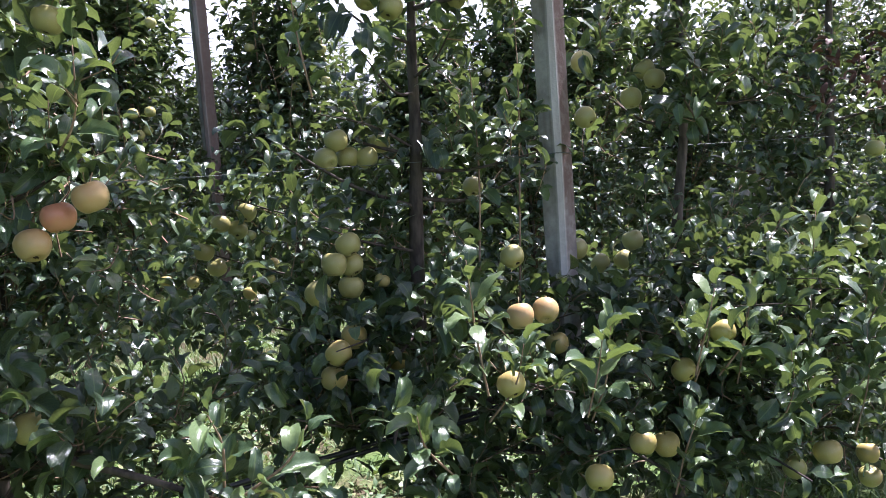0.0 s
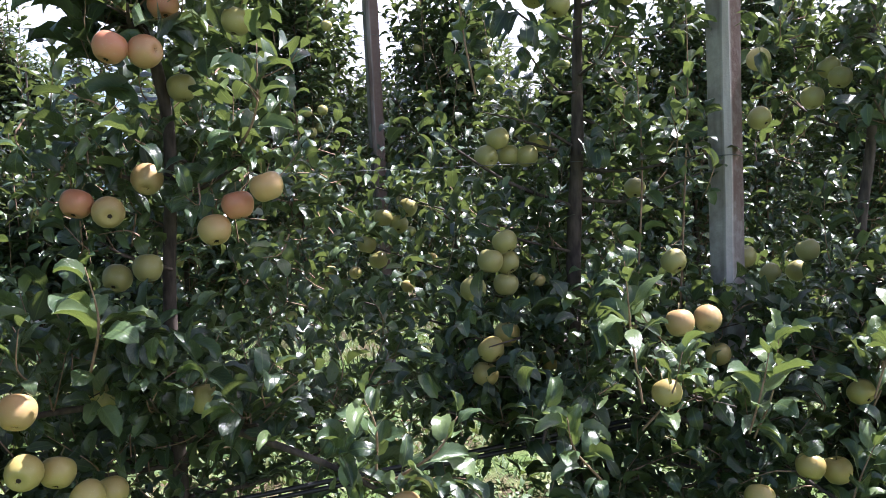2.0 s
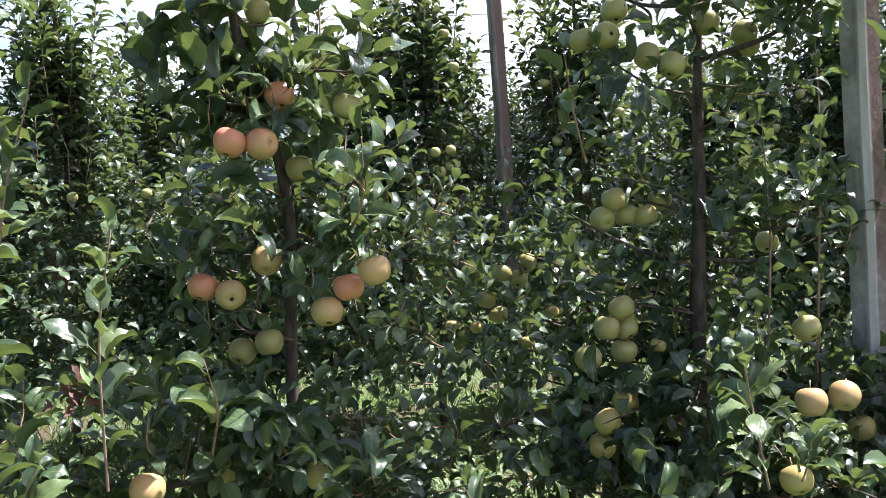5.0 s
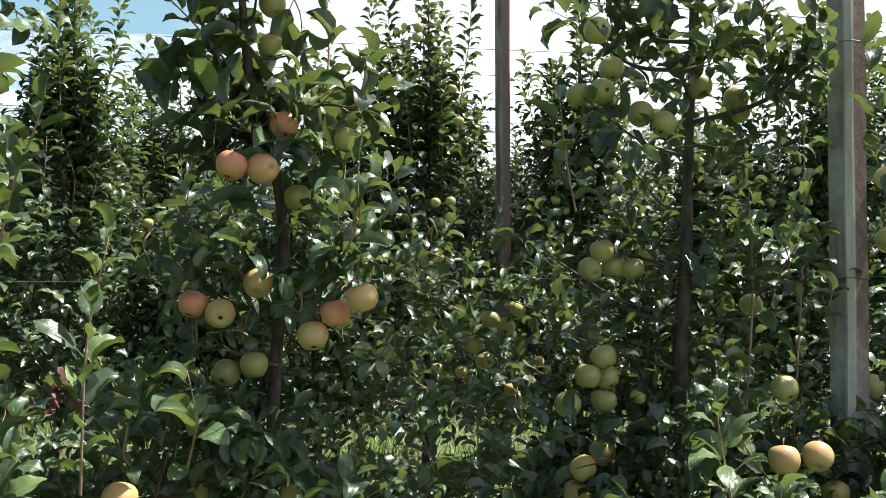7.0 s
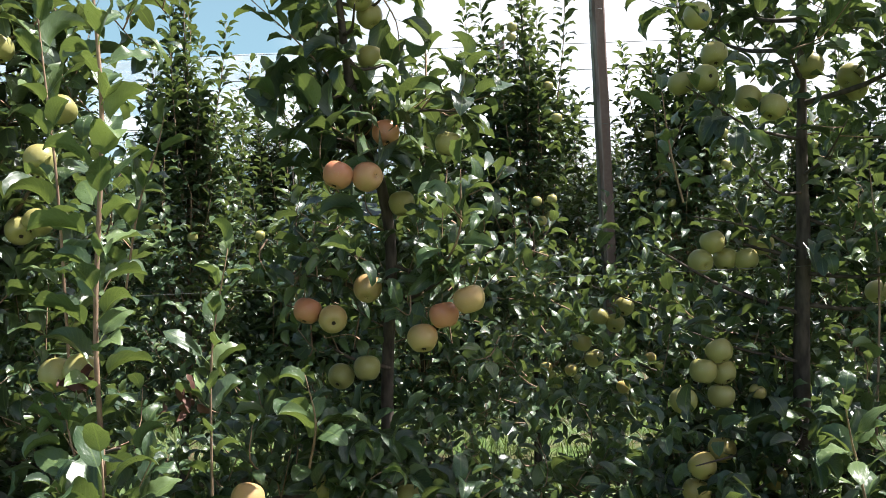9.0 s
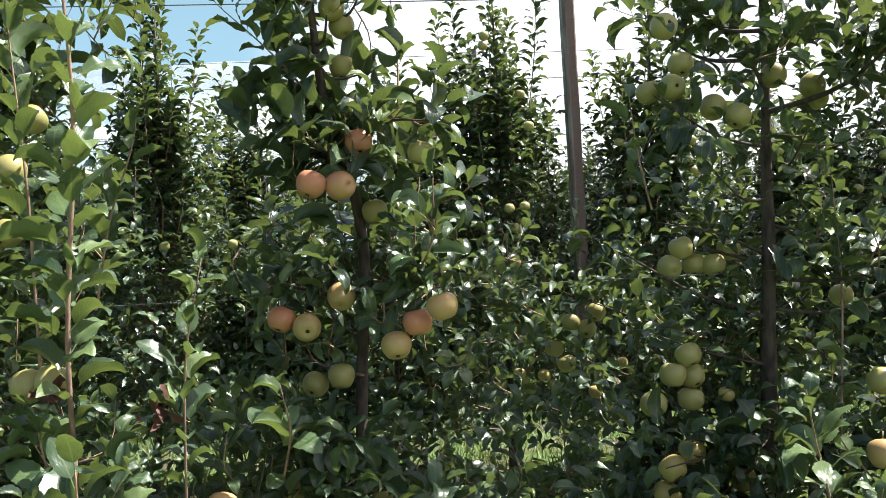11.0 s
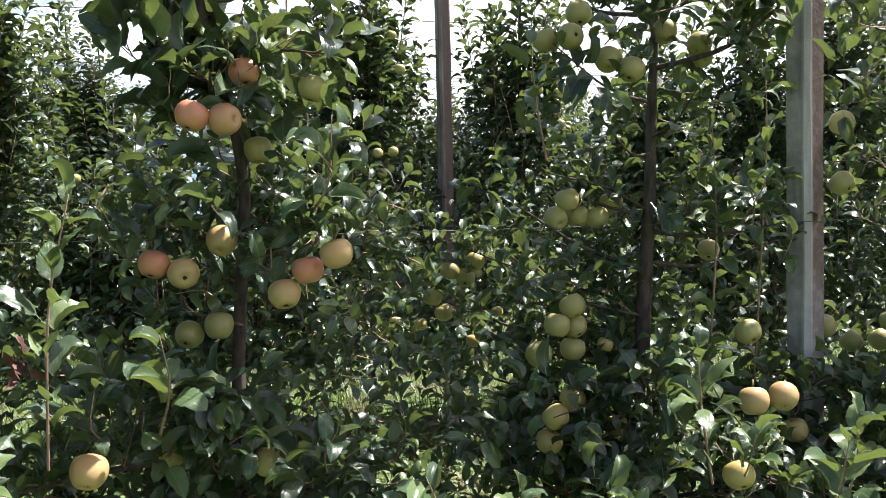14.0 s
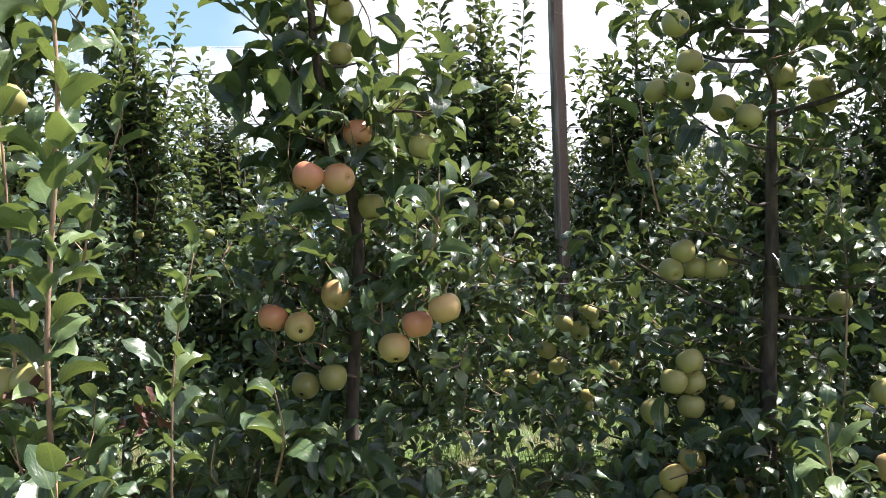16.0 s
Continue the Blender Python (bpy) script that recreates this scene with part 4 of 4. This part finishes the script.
# ---------------------------------------------------------------- rows behind
def spire(label, seed, height, leaves, kinds, size, tips, wood):
    """A slim tree of the rows behind, with upright shoots at its top."""
    c = np.random.default_rng(seed)
    root = new("apple_tree")
    line = bend([(0, 0, 0), (c.normal(0, 0.03), c.normal(0, 0.03), height * 0.4), (c.normal(0, 0.05), c.normal(0, 0.05), height * 0.97)], 5)
    v, f = tube_data(line, np.linspace(0.032, 0.005, len(line)), 7)
    under(new("trunk", mesh_from("trunk", v, f, BARK)), root)
    frames, twigs = [], []
    total = 0
    while total < leaves:
        u = c.uniform(0, 1) ** 1.2
        z = 0.42 + (height - 1.55) * u
        reach = (0.76 - 0.4 * u) * c.uniform(0.1, 1.0) ** 0.7
        w = c.uniform(0, 2 * math.pi)
        start = Vector((math.cos(w) * reach, math.sin(w) * reach, z + c.normal(0, 0.06)))
        steep = 0.3 + 0.7 * u
        way = Vector((math.cos(w) * 0.5 * (1 - u) + c.normal(0, 0.25), math.sin(w) * 0.5 * (1 - u) + c.normal(0, 0.25), steep + c.normal(0, 0.25))).normalized()
        long = c.uniform(0.14, 0.36) * (0.8 + 0.6 * u)
        end = start + way * long + Vector((0, 0, 0.12 * long))
        n = max(4, int(long / 0.03))
        total += n
        pts = [start.lerp(end, k / (n - 1)) for k in range(n)]
        frames += leaf_frames(pts, size * c.uniform(0.7, 1.15, n) * np.linspace(1.1, 0.75, n), c, (0.85, 1.5))
        if c.uniform() < wood and u > 0.12:
            trunk_at = Vector(line[min(len(line) - 1, int(len(line) * max(0.45, z - 0.15) / height))])
            twigs.append(tube_data([trunk_at, start.lerp(trunk_at, 0.4), start, end], [0.006, 0.004, 0.003, 0.001], 4))
    # upright shoots stand apart at the top, the leader highest
    for k in range(tips):
        w, r = 2.4 * k + c.uniform(-0.4, 0.4), 0.0 if k == 0 else c.uniform(0.1, 0.46)
        top = height - (0.0 if k == 0 else c.uniform(0.0, 1.0) + 0.3 * r)
        foot = Vector((math.cos(w) * r * 0.75, math.sin(w) * r * 0.75, max(1.0, top - c.uniform(0.9, 1.6))))
        tip = Vector((math.cos(w) * r + c.normal(0, 0.05), math.sin(w) * r + c.normal(0, 0.05), top))
        mid = foot.lerp(tip, 0.5) + Vector((math.cos(w), math.sin(w), 0)) * 0.06 * r
        stalk = bend([foot, mid, tip], 2)
        twigs.append(tube_data(stalk, np.linspace(0.006, 0.0015, len(stalk)), 4))
        n = int((tip - foot).length / 0.019)
        run = np.linspace(0, len(stalk) - 1.001, n)
        pts = [stalk[int(q)].lerp(stalk[int(q) + 1], q % 1) for q in run]
        frames += leaf_frames(pts, size * np.linspace(1.2, 0.85, n) * c.uniform(0.8, 1.12, n), c, (0.9, 1.45))
    v, f, uv = baked(frames, kinds, c)
    tagged(under(new("crown", mesh_from("crown", v, f, LEAF, uv)), root), kind="stuff")
    tagged(under(new("brushwood", mesh_from("brushwood", *joined(twigs), TWIG)), root), kind="stuff")
    return tagged(root, label, "apple tree", "apple trees of the rows behind")


def row_of(y, xs, kinds, count, leaves, size, heights, seed, label, first=0):
    c = np.random.default_rng(seed)
    models = []
    for k, x in enumerate(xs):
        m = pose(x + c.normal(0, 0.06), y + c.normal(0, 0.06), 0, c.normal(0, 1), c.normal(0, 1), c.uniform(0, 360))
        if k < count:
            root = spire(label, seed * 50 + k, heights[k % len(heights)], leaves, kinds, size, 16 if kinds is MIDDLE else 15, 0.18 if kinds is MIDDLE else 0.04)
            root.matrix_basis = m
            models.append(root)
        else:
            copy_thing(models[int(c.integers(first, count))], m)


row_of(6.25, [-2.1, -1.2, -0.25, 0.62, 1.78, 3.1, 3.95, -5.1, -4.1, -3.1] + [4.81 + 1.02 * k for k in range(6)], MIDDLE, 7, 3700, 0.112, (3.9, 2.5, 3.2, 4.0, 3.75, 3.3, 3.7), 2, "slim sunlit apple tree with upright leafy tips")
row_of(9.8, [-2.35, -1.8, -0.3, 0.65, 1.6] + [-7.9 + 0.95 * k for k in range(6)] + [2.55 + 0.95 * k for k in range(13)], FAR, 5, 3600, 0.122, (4.0, 3.9, 3.35, 3.2, 3.45), 3, "slim apple tree in a distant row", 2)
row_of(13.4, [-11.0 + 1.15 * k for k in range(26)], FAR, 3, 1900, 0.15, (3.9, 4.1, 4.0), 4, "far slim apple tree")
row_of(17.0, [-13.5 + 1.4 * k for k in range(28)], FAR, 2, 900, 0.18, (3.8, 4.0), 5, "far slim apple tree")


def far_apple(x, y, z, wide=0.075):
    ob = new("apple", FAR_APPLES[int(rng.integers(0, 2))])
    ob.matrix_world = pose(x, y, z, rng.uniform(-25, 25), rng.uniform(-25, 25), rng.uniform(0, 360)) @ Matrix.Scale(wide / SIZE, 4)
    return tagged(ob, "small pale apple in a tree of the next row", "apple", "apples on the rows behind")


for x, z in ((-1.841, 1.892), (0.78, 2.873), (0.749, 2.037), (0.642, 2.029), (0.688, 1.899), (0.529, 3.282), (0.517, 3.21), (1.477, 0.84), (1.255, 0.62), (0.894, 0.762), (0.692, 0.804), (1.981, 2.46), (1.969, 2.225), (0.667, 1.644), (1.366, 1.166), (0.808, 2.603), (1.849, 2.49)):
    far_apple(x, 5.72 + 0.2 * rng.uniform(), z)
for k in range(40):
    z = rng.uniform(0.6, 2.5)
    far_apple(float(rng.choice((-3.1, -2.1, -1.2, -0.25, 0.6, 1.75, 2.77, 3.79, 4.81, 5.83, 6.85))) + rng.normal(0, 0.2), 6.25 - (0.62 - 0.14 * z) * rng.uniform(0.8, 1.0), z)


# ---------------------------------------------------------------- posts, wires, tubes, film
def post(x, y, wide, high, label, turn=0.0, mat=CONCRETE):
    bm = bmesh.new()
    a, ch = wide / 2, wide * 0.16
    ring = [(-a + ch, -a), (a - ch, -a), (a, -a + ch), (a, a - ch), (a - ch, a), (-a + ch, a), (-a, a - ch), (-a, -a + ch)]
    loops = []
    for z in np.linspace(0, high, 24):
        loops.append([bm.verts.new((px + 0.0012 * math.sin(9 * z + k), py + 0.001 * math.sin(7 * z + 2 * k), z)) for k, (px, py) in enumerate(ring)])
    for low, up in zip(loops, loops[1:]):
        for k in range(8):
            bm.faces.new((low[k], low[(k + 1) % 8], up[(k + 1) % 8], up[k]))
    bm.faces.new(loops[-1])
    bm.faces.new(loops[0][::-1])
    me = bpy.data.meshes.new("post")
    bm.to_mesh(me)
    bm.free()
    me.materials.append(mat)
    ob = new("trellis_post", me)
    ob.matrix_world = pose(x, y, 0, 0, 0, turn)
    return tagged(ob, label, "trellis post", "trellis posts")


def ring_round(parent, z, wide):
    """A loop of tying wire round a post."""
    pts = [(wide * 0.58 * math.cos(w), wide * 0.58 * math.sin(w), z + 0.004 * math.sin(2 * w)) for w in np.linspace(0, 2 * math.pi, 13)]
    under(new("tying_wire", mesh_from("tying_wire", *tube_data(pts, [0.0016] * 13, 5), WIRE)), parent)


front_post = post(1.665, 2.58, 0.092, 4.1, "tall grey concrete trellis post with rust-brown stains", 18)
for z in (1.55, 2.3):
    ring_round(front_post, z, 0.1)
for x, y, high in ((1.185, 6.08, 4.2), (0.685, 9.8, 4.3), (0.2, 13.4, 4.3)):
    back_post = post(x, y, 0.095, high, "tall brown-grey concrete trellis post between slim trees", 12, STAINED)
    for z in (1.5, 2.6, 3.45):
        ring_round(back_post, z, 0.095)


def span(name, label, y, z, radius, x0, x1, sag, mat, category, rise=0.0):
    xs = np.linspace(x0, x1, 40)
    pts = [(x, y, z + rise * x - sag * abs(math.sin((x - 1.67) * math.pi / 7.0))) for x in xs]
    ob = new(name, mesh_from(name, *tube_data(pts, [radius] * len(pts), 6), mat))
    return tagged(ob, label, category)


span("trellis_wire", "thin taut trellis wire along the front row", 2.63, 1.555, 0.001, -6, 8, 0.005, WIRE, "wire")
for y, z in ((6.14, 3.68), (9.74, 3.3)):
    span("trellis_wire", "thin trellis wire stretched between far posts", y, z, 0.0045, -10, 16, 0.01, WIRE, "wire", -0.033)
for k, (dy, dz) in enumerate(((0.0, 0.0), (0.018, 0.012), (-0.006, 0.022))):
    span("irrigation_tube", "black plastic irrigation tube slung along the row", 2.55 + dy, 0.625 + dz, 0.008, -6, 8, 0.03, TUBE, "tube", 0.045)


def rain_cover(y, z, half, rise, x0, x1, label):
    """A gabled sheet of film over a row."""
    xs, ys = np.linspace(x0, x1, 120), np.linspace(-half, half, 9)
    verts = [(x, y + v, z + rise * (1 - abs(v) / half) - 0.07 * (1 - (2 * abs(v) / half - 1) ** 2) + 0.02 * math.sin(2.2 * x + 3 * v) - 0.014 * x) for x in xs for v in ys]
    faces = [(a * 9 + b, (a + 1) * 9 + b, (a + 1) * 9 + b + 1, a * 9 + b + 1) for a in range(119) for b in range(8)]
    cover = tagged(new("rain_cover"), label, "rain cover")
    under(new("film", mesh_from("film", verts, faces, FILM)), cover)
    for v in (-half, 0, half):
        pts = [(x, y + v, z + rise * (v == 0) - 0.014 * x) for x in np.linspace(x0, x1, 30)]
        under(new("edge_wire", mesh_from("edge_wire", *tube_data(pts, [0.004] * 30, 5), WIRE)), cover)
    for k in range(-3, 5):
        x = -2.07 + 3.97 * k
        bm = bmesh.new()
        bmesh.ops.create_cube(bm, size=1, matrix=Matrix.Translation((x, y - half - 0.01, z - 0.014 * x + 0.005)) @ Matrix.Diagonal((0.095, 0.05, 0.055, 1)))
        bmesh.ops.bevel(bm, geom=bm.edges[:], offset=0.012, segments=2, affect="EDGES")
        me = bpy.data.meshes.new("clip")
        bm.to_mesh(me)
        bm.free()
        me.materials.append(CLIP)
        tagged(under(new("clip", me), cover), "black plastic clip")
    return cover


rain_cover(9.9, 3.62, 1.4, 0.66, -14, 20, "milky plastic rain cover film with black clips over a row")
rain_cover(13.5, 3.62, 1.4, 0.66, -18, 26, "milky plastic rain cover film over a far row")

# ---------------------------------------------------------------- ground and grass
n = 60
edge = np.r_[-900, -200, -60, np.linspace(-16, 24, n), 70, 200, 900]
gx, gy = np.meshgrid(edge, np.r_[-900, -200, -40, np.linspace(-6, 22, n), 60, 200, 900], indexing="ij")
gz = 0.025 * np.sin(1.7 * gx + 0.6 * gy) + 0.02 * np.sin(2.9 * gy + gx)
k = gx.shape[1]
verts = np.stack([gx, gy, gz], -1).reshape(-1, 3)
faces = np.array([(a * k + b, (a + 1) * k + b, (a + 1) * k + b + 1, a * k + b + 1) for a in range(gx.shape[0] - 1) for b in range(k - 1)])
tagged(new("ground", mesh_from("ground", verts, faces, GROUND)), "grassy orchard floor with bare soil strips", "ground", kind="structure")


def grass(x0, x1, y0, y1, count, tall, seed):
    c = np.random.default_rng(seed)
    x, y = c.uniform(x0, x1, count) + c.normal(0, 0.4, count), c.uniform(y0, y1, count) + c.normal(0, 0.3, count)
    h = tall * c.uniform(0.4, 1.2, count) * (0.6 + 0.6 * np.sin(1.9 * x + 2.3 * y) ** 2)
    w, lean = c.uniform(0, 6.3, count), c.uniform(0.3, 1.5, count) * h
    z = 0.025 * np.sin(1.7 * x + 0.6 * y) + 0.02 * np.sin(2.9 * y + x) - 0.01
    dx, dy, t = np.cos(w), np.sin(w), 0.004
    p = lambda u, s: np.stack([x + dx * lean * u * u - dy * s, y + dy * lean * u * u + dx * s, z + h * u], -1)
    verts = np.stack([p(0, t), p(0, -t), p(0.55, -t), p(0.55, t), p(1, 0.0008), p(1, -0.0008)], 1).reshape(-1, 3)
    f = np.array([(0, 1, 2, 3), (3, 2, 5, 4)])
    faces = (f[None] + 6 * np.arange(count)[:, None, None]).reshape(-1, 4)
    uv = np.tile([(0, 0.3), (0, 0.7), (0.5, 0.7), (0.5, 0.3), (1, 0.45), (1, 0.55)], (count, 1))
    tagged(new("grass", mesh_from("grass", verts, faces, GRASS, uv)), "sunlit green grass between the rows", "grass", kind="stuff")


grass(-4, 6.5, -2.0, 3.0, 34000, 0.1, 4)
grass(-4, 8, 3.0, 5.9, 26000, 0.09, 1)
grass(-6, 10, 6.5, 9.5, 16000, 0.18, 2)
grass(-8, 12, 10.0, 13.0, 7000, 0.22, 3)


def weeds(x0, x1, y0, y1, count, seed):
    """Low broad-leaved weeds among the grass."""
    c = np.random.default_rng(seed)
    frames = []
    for _ in range(count):
        x, y = c.uniform(x0, x1), c.uniform(y0, y1)
        foot, tip = Vector((x, y, 0.0)), Vector((x + c.normal(0, 0.05), y + c.normal(0, 0.05), c.uniform(0.06, 0.22)))
        n = int(c.integers(6, 13))
        frames += leaf_frames([foot.lerp(tip, (q + 2) / (n + 1)) for q in range(n)], c.uniform(0.03, 0.07, n), c, (0.9, 1.6))
    v, f, uv = baked(frames, SMALL, c)
    tagged(new("weeds", mesh_from("weeds", v, f, GRASS, uv)), "low broad-leaved weeds in the sunlit alley", "weeds", kind="stuff")


weeds(-2.5, 5.0, 2.9, 5.4, 1500, 6)


def cut_branch(x, y, way, length):
    """A sawn-off branch left lying in the grass."""
    pts = [(length * u, 0.05 * math.sin(3 * u), 0.05 + 0.02 * math.sin(5 * u)) for u in np.linspace(0, 1, 8)]
    ob = new("cut_branch", mesh_from("cut_branch", *tube_data(pts, np.linspace(0.022, 0.013, 8), 7), PALE_WOOD))
    ob.matrix_world = pose(x, y, 0, 0, 0, way)
    return tagged(ob, "pale sawn-off branch lying in the sunlit grass", "branch")


PALE_WOOD = bark_material("pale_wood", (0.24, 0.18, 0.12), (0.5, 0.4, 0.29), 70.0)
cut_branch(2.69, 7.18, 77, 0.9)
